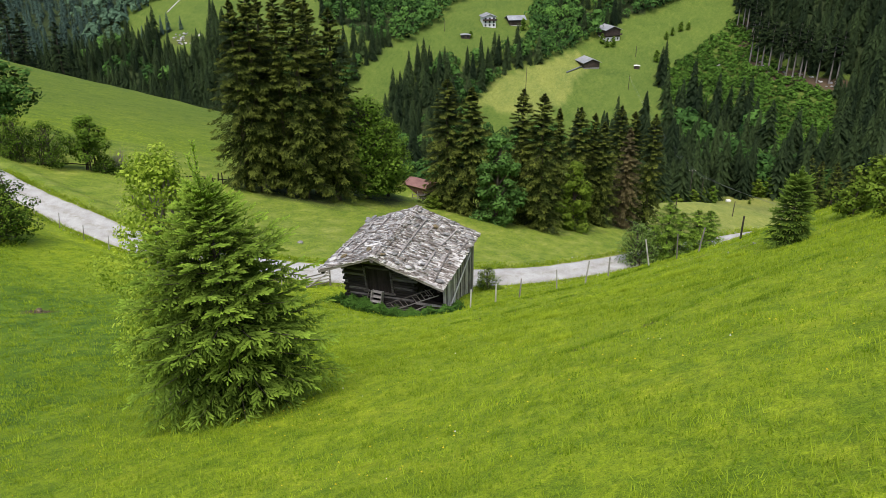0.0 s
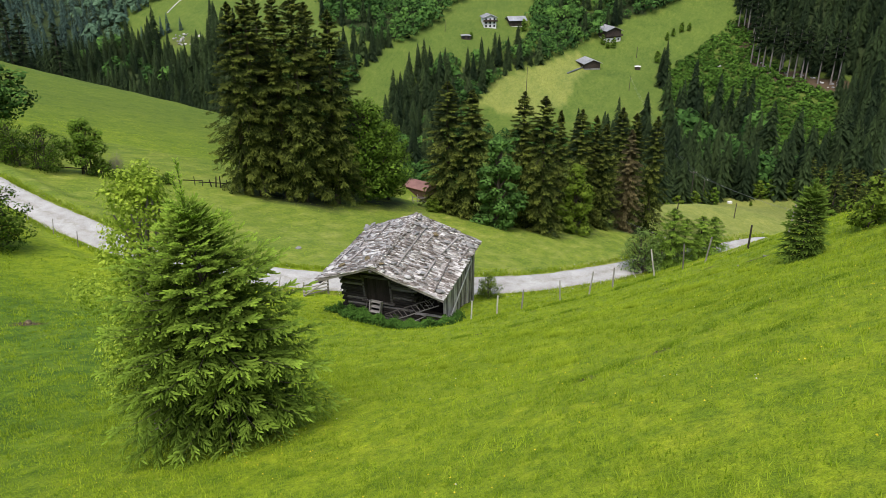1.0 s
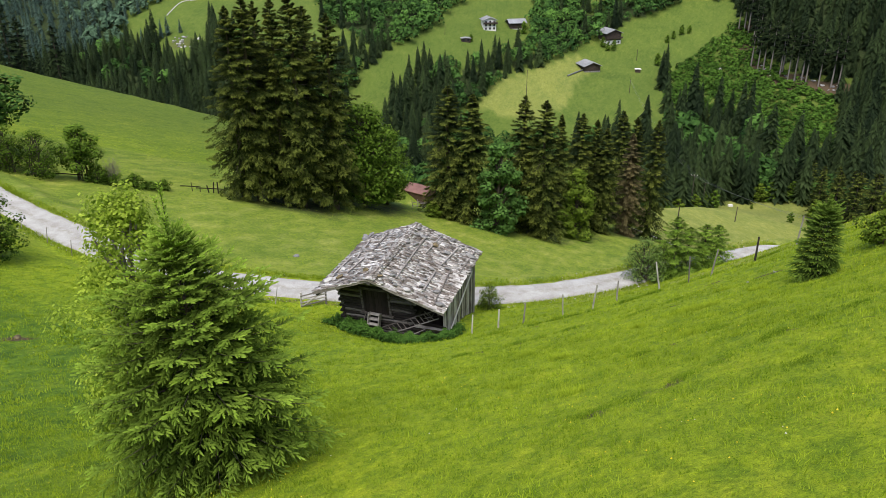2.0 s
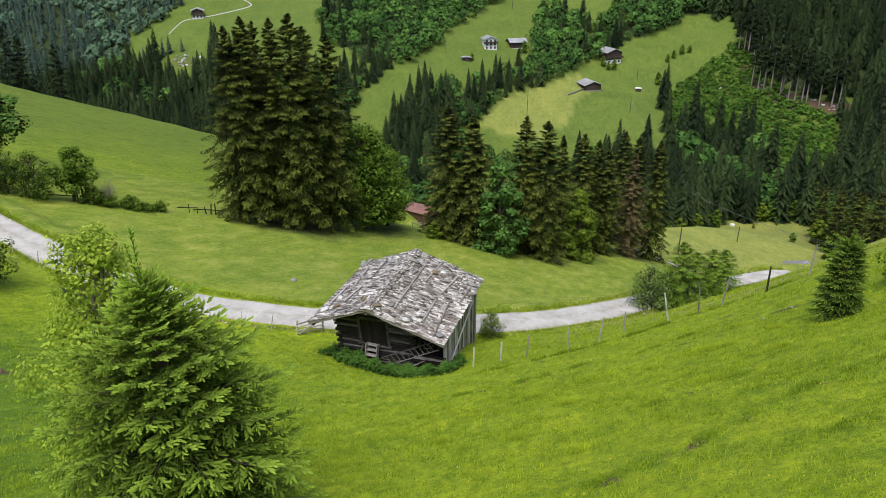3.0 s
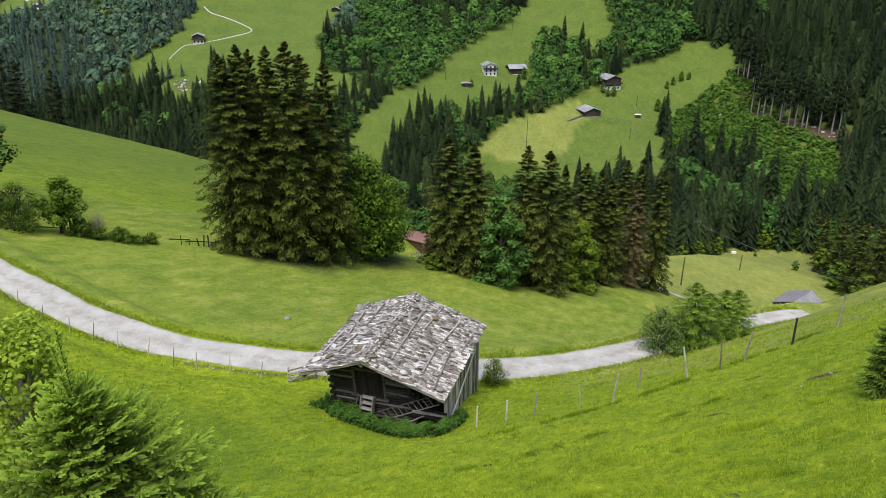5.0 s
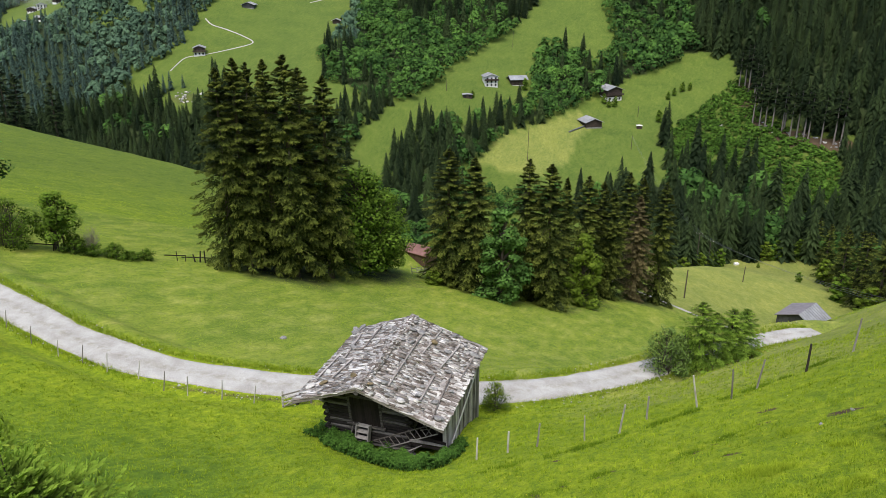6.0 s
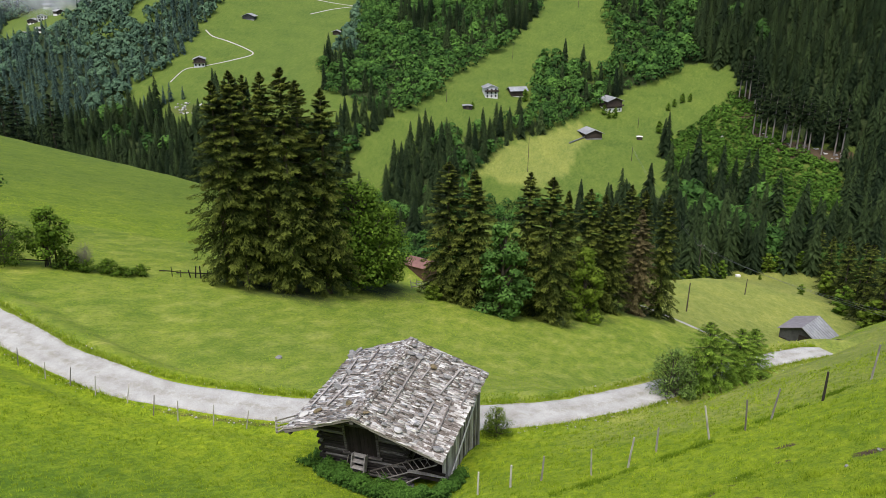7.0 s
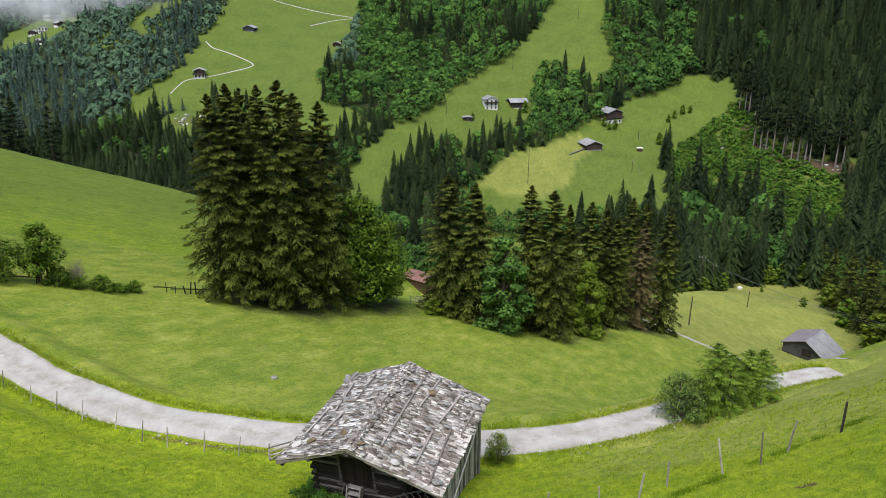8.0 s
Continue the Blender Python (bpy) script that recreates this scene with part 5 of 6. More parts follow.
def far_conifer(seed, boughs, wide=.255, slim=.3):
    """A forest spruce: drooping boughs laid over one another like shingles on a slim cone, ragged at the rim."""
    g = np.random.default_rng(seed)
    n = boughs
    t = np.clip((np.arange(n) + g.normal(0, 1.5, n)) / n, 0, .985) ** .85
    az = np.arange(n) * 2.39996 + g.normal(0, .35, n)
    reach = wide * (1 - t) ** .74 * np.minimum(1, .8 + 1.5 * t) * g.uniform(.75, 1.15, n) * (1 + .15 * np.sin(2 * az + seed) + .08 * np.sin(5 * az + 20 * t)) + .006
    d = np.stack([np.cos(az), np.sin(az)], 1)
    sd = np.stack([-d[:, 1], d[:, 0]], 1)
    w = (reach * slim + .008)[:, None]
    z = .02 + .98 * t
    inner = d * (reach * .22)[:, None]
    up = .012 + .016 * (1 - t)
    drop = reach * g.uniform(.2, .5, n)
    V = np.stack([np.c_[inner + sd * w, np.minimum(z + up, 1)], np.c_[d * reach[:, None] + sd * g.normal(0, .3, (n, 1)) * w, z - drop], np.c_[inner - sd * w, np.minimum(z + up, 1)]], 1)
    # lit tops painted in: tone rises with height on the tree
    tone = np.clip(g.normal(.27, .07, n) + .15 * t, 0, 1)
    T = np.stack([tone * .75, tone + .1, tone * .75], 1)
    F = np.c_[d * .7, .7 + g.normal(0, .08, n)]
    F /= np.linalg.norm(F, axis=1)[:, None]
    return V.reshape(-1, 3), np.clip(T.ravel(), 0, 1), np.repeat(F, 3, 0)


def far_broadleaf(seed, n, leaf=.12, lobes=6):
    """A round-topped wood tree: overlapping leafy lobes, each with a shade of its own."""
    g = np.random.default_rng(seed)
    a0 = np.arange(lobes) * 2.4 + g.normal(0, .3, lobes)
    u = (np.arange(lobes) + .5) / lobes
    o = .26 * np.sin(math.pi * np.clip(.3 + .7 * u, 0, 1)) * g.uniform(.6, 1.15, lobes)
    lob = np.stack([np.cos(a0) * o, np.sin(a0) * o, .22 + .56 * u], 1)
    size = g.uniform(.19, .27, lobes) * (1.1 - .3 * u)
    own = g.normal(0, .08, lobes)
    pick = g.integers(0, lobes, n)
    v = g.normal(0, 1, (n, 3))
    v /= np.linalg.norm(v, axis=1)[:, None]
    v[:, 2] = np.where(v[:, 2] < -.35, -v[:, 2], v[:, 2])
    P = lob[pick] + v * (size[pick] * g.uniform(.95, 1.05, n))[:, None]
    nn = v + g.normal(0, .1, (n, 3))
    nn /= np.linalg.norm(nn, axis=1)[:, None]
    a = np.cross(nn, g.normal(0, 1, (n, 3)))
    a /= np.linalg.norm(a, axis=1)[:, None]
    b = np.cross(nn, a)
    L = (leaf * g.uniform(.7, 1.3, n))[:, None]
    V = np.stack([P - a * L - b * L * .4, P + b * L * .9, P + a * L - b * L * .5], 1).reshape(-1, 3)
    # top light painted into the tone by facing and height, then random differences
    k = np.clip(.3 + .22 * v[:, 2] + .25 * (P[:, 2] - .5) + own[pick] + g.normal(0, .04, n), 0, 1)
    faces = v * .85 + nn * .1 + np.array([0, 0, .15])
    faces /= np.linalg.norm(faces, axis=1)[:, None]
    return V, np.repeat(k, 3), np.repeat(faces, 3, 0)


def make_woods():
    g = np.random.default_rng(81)
    a = np.radians(g.uniform(-31.5, 31.5, 90000) - 17.3)
    r = np.sqrt(g.uniform(75 ** 2, 760 ** 2, 90000))
    x, y = 11 + np.sin(a) * r, -23 + np.cos(a) * r
    a0, r0 = around(x, y)
    ok = wooded(x, y) & ((a0 > -11) | (r0 > 320)) & ~((np.abs(x - 1) < 9) & (np.abs(y - 312) < 14))
    x, y = x[ok], y[ok]
    turned, off0 = around(x, y)
    # rows lie further apart up the slope than along it
    far_off = off0 > 310
    space = np.where(far_off, np.where(turned > 12.5, 4.2, np.where(turned < -9, 3.5, 3.8)), 5.0) * g.uniform(.75, 1.3, len(x))
    stretch = np.where(far_off, np.where(turned > 12.5, 2.2, np.where(off0 < 430, 1.3, 1.7)), 1.0)
    ux, uy = (x - 11) / off0, (y + 23) / off0
    taken, keep = {}, []
    for i in range(len(x)):
        cx, cy = int(x[i] // 13), int(y[i] // 13)
        free = True
        for dx in (-1, 0, 1):
            for dy in (-1, 0, 1):
                for q in taken.get((cx + dx, cy + dy), ()):
                    ex, ey = x[i] - x[q], y[i] - y[q]
                    if ((ex * ux[i] + ey * uy[i]) / stretch[i]) ** 2 + (ex * uy[i] - ey * ux[i]) ** 2 < space[i] ** 2:
                        free = False
                        break
        if free:
            taken.setdefault((cx, cy), []).append(i)
            keep.append(i)
    x, y = x[keep], y[keep]
    z = ground_height(x, y)
    az, rr = around(x, y)
    patch = np.sin(x / 37 + 1.3) * np.sin(y / 29 + .4) + .6 * np.sin(x / 15 + y / 19)
    lean_to = np.where(az > 12.5, 1.6, np.where((az > -12) & (rr > 385), -.7, np.where(az < -9, .1, -.05)))
    lean_to = np.where((az > 8) & (az < 17.5) & (rr > 390), -.7, lean_to)
    lean_to = np.where((az < -12) & (rr < 430) | inside(LOWER_WOOD, x, y), 1.7, lean_to)
    lean_to = np.where((az > 12.5) & (rr < 330), .75, lean_to)
    con = lean_to + patch + g.normal(0, .6, len(x)) > 0
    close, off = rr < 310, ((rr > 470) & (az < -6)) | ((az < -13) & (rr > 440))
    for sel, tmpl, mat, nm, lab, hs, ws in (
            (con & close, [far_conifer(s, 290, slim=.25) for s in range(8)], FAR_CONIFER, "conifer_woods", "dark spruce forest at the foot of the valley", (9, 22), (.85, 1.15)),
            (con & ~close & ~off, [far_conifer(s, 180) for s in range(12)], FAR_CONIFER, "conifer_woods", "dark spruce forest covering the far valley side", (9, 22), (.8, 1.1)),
            (con & off, [far_conifer(s, 100) for s in range(10)], HAZY_CONIFER, "conifer_woods", "distant spruce forest below the hamlet, haze painted blue-green", (8, 15), (.85, 1.2)),
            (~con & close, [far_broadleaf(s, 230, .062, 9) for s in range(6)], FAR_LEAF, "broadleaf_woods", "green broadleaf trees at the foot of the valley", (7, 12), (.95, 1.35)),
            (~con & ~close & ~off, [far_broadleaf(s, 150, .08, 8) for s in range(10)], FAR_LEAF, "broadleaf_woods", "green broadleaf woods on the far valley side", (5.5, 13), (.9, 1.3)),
            (~con & off, [far_broadleaf(s, 90, .125, 7) for s in range(8)], HAZY_LEAF, "broadleaf_woods", "distant broadleaf woods below the hamlet, haze painted blue-green", (5, 11), (.9, 1.3))):
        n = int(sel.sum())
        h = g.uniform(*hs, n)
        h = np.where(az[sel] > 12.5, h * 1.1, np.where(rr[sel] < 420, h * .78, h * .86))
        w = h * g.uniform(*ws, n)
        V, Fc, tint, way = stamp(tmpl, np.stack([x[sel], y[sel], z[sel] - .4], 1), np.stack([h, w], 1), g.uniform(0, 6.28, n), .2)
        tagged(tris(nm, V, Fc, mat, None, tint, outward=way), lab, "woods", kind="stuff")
    # low scrub in the clearing
    sx, sy = g.uniform(0, 95, 4600), g.uniform(275, 450, 4600)
    ok = inside(CLEARING, sx, sy)
    sx, sy = sx[ok], sy[ok]
    h = g.uniform(1.2, 3.4, len(sx))
    V, Fc, tint, way = stamp([far_broadleaf(s, 36, .15) for s in range(20, 24)], np.stack([sx, sy, ground_height(sx, sy) - .3], 1), np.stack([h, h * 1.5], 1), g.uniform(0, 6.28, len(sx)))
    tagged(tris("clearing_scrub", V, Fc, SCRUB_LEAF, None, np.clip(tint * 1.15, 0, 1), outward=way), "bright green scrub regrowing in the felled clearing", "scrub", kind="stuff")


make_woods()

EDGE = [spruce_parts(s, 19, 2.3, whorl=.7, per=5, twigs=30, bare=.5, length=.9, width=.32, droop=.5, limbs_shown=24) for s in (91, 92)]
for i, (x, y) in enumerate([(39.7, 434), (42.6, 432), (44.5, 428), (45.8, 391), (48.8, 387), (51.4, 386), (54.3, 382.5), (58.6, 379), (62, 374), (65, 374.5), (67.7, 371), (69.6, 370), (75, 368), (80.3, 367), (83, 365), (47, 418), (49, 408), (60, 383)]):
    k = (21 + 5 * abs(math.sin(i * 7.1))) / 19
    conifer("forest_spruce", (x, y, z_at(x, y) - .3), EDGE[i % 2], FAR_CONIFER, "tall spruce with a bare pale trunk at the felled forest edge", "felled edge spruces", i * 1.9, (k, k, k), PALE_BARK)
LIGHTER = [spruce_parts(s, 19, 3.2, whorl=.7, per=5, twigs=30, bare=.03, length=.75, width=.24, droop=.55, limbs_shown=20) for s in (93, 94)]
NEAR_ROW = [(61, 252), (63, 243), (61, 233), (65, 226), (63, 217), (61, 207), (66, 203), (62, 195), (61, 184), (65, 180), (62, 172), (60, 162), (64, 158), (61, 150), (60, 138), (64, 132), (60, 122), (62, 110), (60, 98), (68, 245), (69, 215), (69, 190)]
BEHIND_CREST = [(-146, 122), (-152, 113), (-158, 120), (-165, 128), (-150, 130), (-142, 133), (-158, 136)]
for i, (x, y) in enumerate(NEAR_ROW + BEHIND_CREST):
    k = (16 + 6 * abs(math.sin(i * 3.3))) / 19
    conifer("forest_spruce", (x, y, z_at(x, y) - .3), LIGHTER[i % 2], NEEDLE_OLD if x > 0 else FAR_CONIFER, "dark spruce at the edge of the lower meadow" if x > 0 else "dark spruce behind the crest of the hill", "lower meadow spruces" if x > 0 else "crest spruces", i * 1.1, (k * 1.1, k * 1.1, k))
EDGE_LEAF = leafy_parts(33, 12.5, 3.0, 28, 2300, .72, .05)
for i, (x, y, h) in enumerate([(59, 221, 9), (58, 190, 9), (57.5, 158, 10), (57, 132, 8), (22.2, 217, 6.4), (51, 214, 3.6), (41.5, 236, 2.0), (13, 200, 7), (17, 211, 7.4), (20.5, 221, 7.6), (25, 230, 7.5), (29, 235, 7), (44.5, 247, 7.4), (48.5, 249, 7.8), (52, 251, 7.6), (56, 252, 7.8)]):
    k = h / 12.5
    broadleaf("broadleaf_tree" if h > 6 else "shrub", (x, y, z_at(x, y) - .2), EDGE_LEAF, LEAF if i % 2 else LEAF_LIGHT, "broadleaf tree before the forest edge" if h > 6 else "round green bush on the lower meadow", "tree" if h > 6 else "shrub", "", i * 2.2, (k * 1.5, k * 1.5, k))
FARM_LEAF = leafy_parts(95, 10, 3.4, 16, 900, .9, .1)
for i, (x, y, h) in enumerate([(-30, 404, 6), (-27, 401, 5), (-24, 403, 6), (-72, 393, 7), (-94, 366, 4), (6, 425, 5), (10, 430, 6), (14, 432, 5), (3, 420, 5), (0, 392, 7), (3, 384, 7), (6, 378, 8)]):
    k = h / 10
    broadleaf("farm_tree", (x, y, z_at(x, y) - .2), FARM_LEAF, LEAF, "leafy tree beside the far farm buildings" if x < -20 else "bush on the far meadow edge", "tree", "far farm trees", i * 1.3, (k, k, k))


def farm(name, x, y, size, turn, walls, base, roof, label, rows=(), store=0.0, over=.9, pitch=.38, category="house", lift=0.0):
    """A gabled building on the slope: base storey, upper walls, roof in two slabs, windows let into the walls."""
    w, d, h = size
    z = min(z_at(x + dx, y + dy) for dx in (-w / 3, w / 3) for dy in (-d / 3, d / 3))
    ob = empty(name, Matrix.Translation((x, y, z + lift)) @ Matrix.Rotation(radians(turn), 4, "Z"), label, category)
    low = h * store
    if store:
        bm = bmesh.new()
        block(bm, (w, d, low + 1.5), pose(0, 0, low / 2 - .75), .02)
        part("base_wall", bm, base, ob)
    bm = bmesh.new()
    up = bmesh.ops.create_cube(bm, size=1.0, matrix=Matrix.Translation((0, 0, (low + h) / 2 - (0 if store else .75))) @ Matrix.Diagonal((w + .02, d + .02, h - low + (0 if store else 1.5), 1)))
    rise = pitch * w / 2
    a = [bm.verts.new((s * w / 2, e * d / 2, h)) for e in (-1, 1) for s in (-1, 1)]
    t = [bm.verts.new((0, e * d / 2, h + rise)) for e in (-1, 1)]
    bm.faces.new((a[0], a[1], t[0]))
    bm.faces.new((a[3], a[2], t[1]))
    part("wall", bm, walls, ob)
    for s in (-1, 1):
        bm = bmesh.new()
        run = w / 2 + over
        ang = math.atan(pitch)
        block(bm, (run / math.cos(ang), d + 2 * over, .22), pose(s * run / 2, 0, h + rise - pitch * run / 2 + .12, 0, s * math.degrees(ang), 0), .02)
        part("roof", bm, roof, ob)
    for zz, n in rows:
        for i in range(n):
            for face in (0, 1):
                bm = bmesh.new()
                span = w if face == 0 else d
                u = (i + .5) / n * span - span / 2
                m = pose(u, -d / 2 - .03, zz) if face == 0 else pose(w / 2 + .03, u, zz, 0, 0, 90)
                block(bm, (.95, .1, 1.15), m, .02)
                part("window", bm, GLASSDARK, ob)
    return ob


def balcony(ob, w, d, z):
    bm = bmesh.new()
    block(bm, (w + 1.4, 1.0, .15), pose(0, -d / 2 - .5, z), .02)
    block(bm, (w + 1.4, .08, .8), pose(0, -d / 2 - .96, z + .5), .02)
    part("balcony", bm, FARWOOD, ob)


h1 = farm("farmhouse", -90.2, 387.3, (6.8, 7.2, 5.4), 28, PLASTER, PLASTER, SLATEROOF, "white three-storey farmhouse with a grey roof", ((1.1, 3), (2.8, 3), (4.5, 3)), over=.75)
balcony(h1, 6.6, 7.2, 3.5)
farm("barn", -77.6, 399, (7.6, 8.6, 3.7), -62, FARWOOD, PLASTER, TINROOF, "dark timber barn with a shiny tin roof", (), .15, category="barn")
farm("field_hut", -96.6, 364.8, (4.6, 3.2, 2.0), 20, FARWOOD, PLASTER, SLATEROOF, "small dark field hut with a flat roof and pale door", ((1.2, 2),), pitch=.1, over=.4, category="hut")
h2 = farm("farmhouse", -27.7, 413, (9, 9, 6.2), 38, FARWOOD, PLASTER, SLATEROOF, "timber farmhouse on a white base with a grey roof", ((1.3, 3), (3.5, 3)), .36)
balcony(h2, 9, 9, 3.2)
farm("barn", -33.1, 373, (8.6, 9, 3.2), 32, FARWOOD, STONE, SLATEROOF, "dark timber hay barn with a grey shingle roof", (), .2, category="barn")
farm("apiary", -8.9, 380, (2.6, 1.6, 1.6), 10, FARWOOD, FARWOOD, PLASTER, "small wooden hut with a white roof", (), pitch=.1, over=.3, category="hut")
h3 = farm("farmhouse", -261.6, 373.6, (6.2, 6.2, 4.2), 30, FARWOOD, PLASTER, SLATEROOF, "dark timber farmhouse on a white base", ((1.0, 3), (2.8, 3)), .45, over=.7, lift=.35)
balcony(h3, 6, 6.2, 2.0)
farm("barn", -269.5, 446, (7.6, 5.4, 2.6), 10, BARNWOOD, STONE, SLATEROOF, "grey timber barn high on the meadow", (), .2, category="barn")
farm("field_hut", -207, 446, (4.4, 3.6, 2.1), 15, FARWOOD, FARWOOD, SLATEROOF, "small dark hay hut by the wood", (), category="hut")
for i, (x, y, w, wall) in enumerate([(-437, 450, 6, REDROOF), (-417, 438, 8, PLASTER), (-423, 453, 6, PLASTER), (-432, 446, 7, FARWOOD), (-418, 415, 7, FARWOOD), (-413, 418, 7, PLASTER), (-402, 390, 6, FARWOOD), (-392, 393, 5.5, FARWOOD), (-371, 442, 12, PLASTER), (-385, 439, 6, FARWOOD), (-404, 424, 6.5, FARWOOD), (-428, 460, 6, REDROOF)]):
    farm("village_house", x, y, (w * .85, w * .75, 2.3 + .5 * (i % 3)), 20 + 25 * (i % 4), wall if wall != REDROOF else PLASTER, PLASTER, REDROOF if wall == REDROOF else SLATEROOF, "house of the hamlet under the clouds", ((1.1, 3), (2.7, 3)), .4, over=.5)
farm("shed", -35.0, 110, (4.0, 5.0, 3.2), 72, BROWNWOOD, BROWNWOOD, REDROOF, "small brown shed with a faded red roof", (), over=.35, pitch=.42, category="shed")


def big_barn():
    """The grey barn on the lower meadow: gable to the slope, one roof side long and low, tin in lengths, a dark gate."""
    ob = empty("hay_barn", Matrix.Translation((40.2, 139.3, -53.3)) @ Matrix.Rotation(radians(-30), 4, "Z"), "grey timber hay barn with a shiny tin roof", "barn")
    left, top, right = (-5.0, 2.3), (0.0, 4.1), (5.2, .6)
    d = 7.6
    bm = bmesh.new()
    ring = [(left[0] + .3, -2.5), (left[0] + .3, left[1]), (0, top[1] - .12), (right[0] - .3, right[1] + .1), (right[0] - .3, -2.5)]
    ends = [[bm.verts.new((x, y, z)) for x, z in ring] for y in (0, d)]
    bm.faces.new(ends[0])
    bm.faces.new(ends[1][::-1])
    for k in range(5):
        q = (k + 1) % 5
        bm.faces.new((ends[0][k], ends[1][k], ends[1][q], ends[0][q]))
    bmesh.ops.recalc_face_normals(bm, faces=bm.faces[:])
    part("wall", bm, BARNWOOD, ob)
    for name, (x0, z0), (x1, z1), mat in (("roof", left, top, REDGREY), ("roof", top, right, TINROOF)):
        run, ang = math.hypot(x1 - x0, z1 - z0), math.degrees(math.atan2(z0 - z1, x1 - x0))
        bm = bmesh.new()
        block(bm, (run + .1, d + 1.2, .14), pose((x0 + x1) / 2, d / 2, (z0 + z1) / 2 + .1, 0, ang, 0), .02)
        roof = part(name, bm, mat, ob)
        if mat == TINROOF:
            for i in range(10):
                bm = bmesh.new()
                block(bm, (run, .1, .06), pose((x0 + x1) / 2, -.4 + i * .94, (z0 + z1) / 2 + .2, 0, ang, 0), .01)
                part("roof_seam", bm, WIRE, roof)
    for x, w, z, h in ((.4, 2.0, 1.5, 1.5), (-3.8, 1.6, -.1, .9), (3.9, 1.2, .2, 1.0)):
        bm = bmesh.new()
        block(bm, (w, .12, h), pose(x, -.04, z), .02)
        part("gate", bm, SHADOWBOARD, ob)
    for i in range(5):
        bm = bmesh.new()
        block(bm, (.14, .14, 2.4), pose(right[0] - .1, .4 + i * 1.7, -.5), .02)
        part("post", bm, BARNWOOD, ob)


big_barn()


def utility_pole(x, y, h, arm, label="grey wooden utility pole on the lower meadow"):
    ob = empty("utility_pole", Matrix.Translation((x, y, z_at(x, y))), label, "pole", "utility poles")
    bm = bmesh.new()
    pole(bm, (0, 0, -.5), (.1, 0, h), .14, .1, 8)
    part("mast", bm, BARK, ob)
    if arm:
        bm = bmesh.new()
        block(bm, (2.2, .12, .14), pose(0, 0, h - .5), .01)
        part("crossarm", bm, BARK, ob)
        for s in (-.9, 0, .9):
            bm = bmesh.new()
            pole(bm, (s, 0, h - .43), (s, 0, h - .1), .06, .04, 6)
            part("insulator", bm, PLASTER, ob)
    return ob


for x, y, h, arm in [(15.9, 120.5, 6.0, 0), (32.3, 183.5, 4.6, 0), (21, 219, 14, 1), (25, 227, 10.5, 1), (-10.2, 349.6, 7, 0), (-54, 316, 16, 0), (-90.4, 443, 9, 0), (-66.5, 542, 12, 0), (-11, 396, 6, 0), (-108, 365, 6, 0)]:
    utility_pole(x, y, h, arm)


def cable(a, b, sag, label="thin overhead cable between the utility poles"):
    a, b = np.array(a), np.array(b)
    u = np.linspace(0, 1, 24)[:, None]
    p = a + (b - a) * u - np.array([0, 0, 1.0]) * sag * 4 * u * (1 - u)
    V, Fc = tubes([(p, np.full(24, .016))])
    tagged(tris("cable", V, Fc, WIRE), label, "cable", "overhead cables")


for o in (-.9, 0, .9):
    cable((21 + o, 219, z_at(21, 219) + 13.6), (44.7 + o, 93.2 - 2 * o, -25.9), 1.5)
    cable((21 + o, 219, z_at(21, 219) + 13.6), (-10.2 + o * .3, 349.6, z_at(-10.2, 349.6) + 6.6), 3)
bm = bmesh.new()
block(bm, (1.5, 1.1, .8), pose(34.8, 238, z_at(34.8, 238) + .4, 0, 0, 30), .05)
tagged(part("water_tank", bm, PLASTER), "small white tank house on the lower meadow", "tank")
bm = bmesh.new()
pole(bm, (-35.5, 368.5, z_at(-35.5, 368.5) + .6), (-41.5, 357, z_at(-41.5, 357) + .4), .35, .35, 6)
tagged(part("hay_chute", bm, WIRE), "pale chute running down from the barn", "chute")
# felled wood and stones at the clearing's edge
g0 = random.Random(83)
for i in range(76):
    u = g0.random()
    x, y = (47 + 38 * u + g0.uniform(-3, 3), 388 - 24 * u + g0.uniform(-5, 5)) if i < 36 else (30 + g0.uniform(-3, 3), 392 + g0.uniform(-3, 3)) if i < 46 else (-240 + g0.uniform(-8, 8), 326 + g0.uniform(-6, 6))
    bm = stone_bm(g0, g0.uniform(.7, 1.8), .6)
    bm.transform(pose(x, y, z_at(x, y) + .2, 0, 0, g0.uniform(0, 180)))
    tagged(part("boulder", bm, WHITESTONE if i % 2 else STONE), "pale boulder on bare ground among the far woods", "boulder", "clearing boulders")


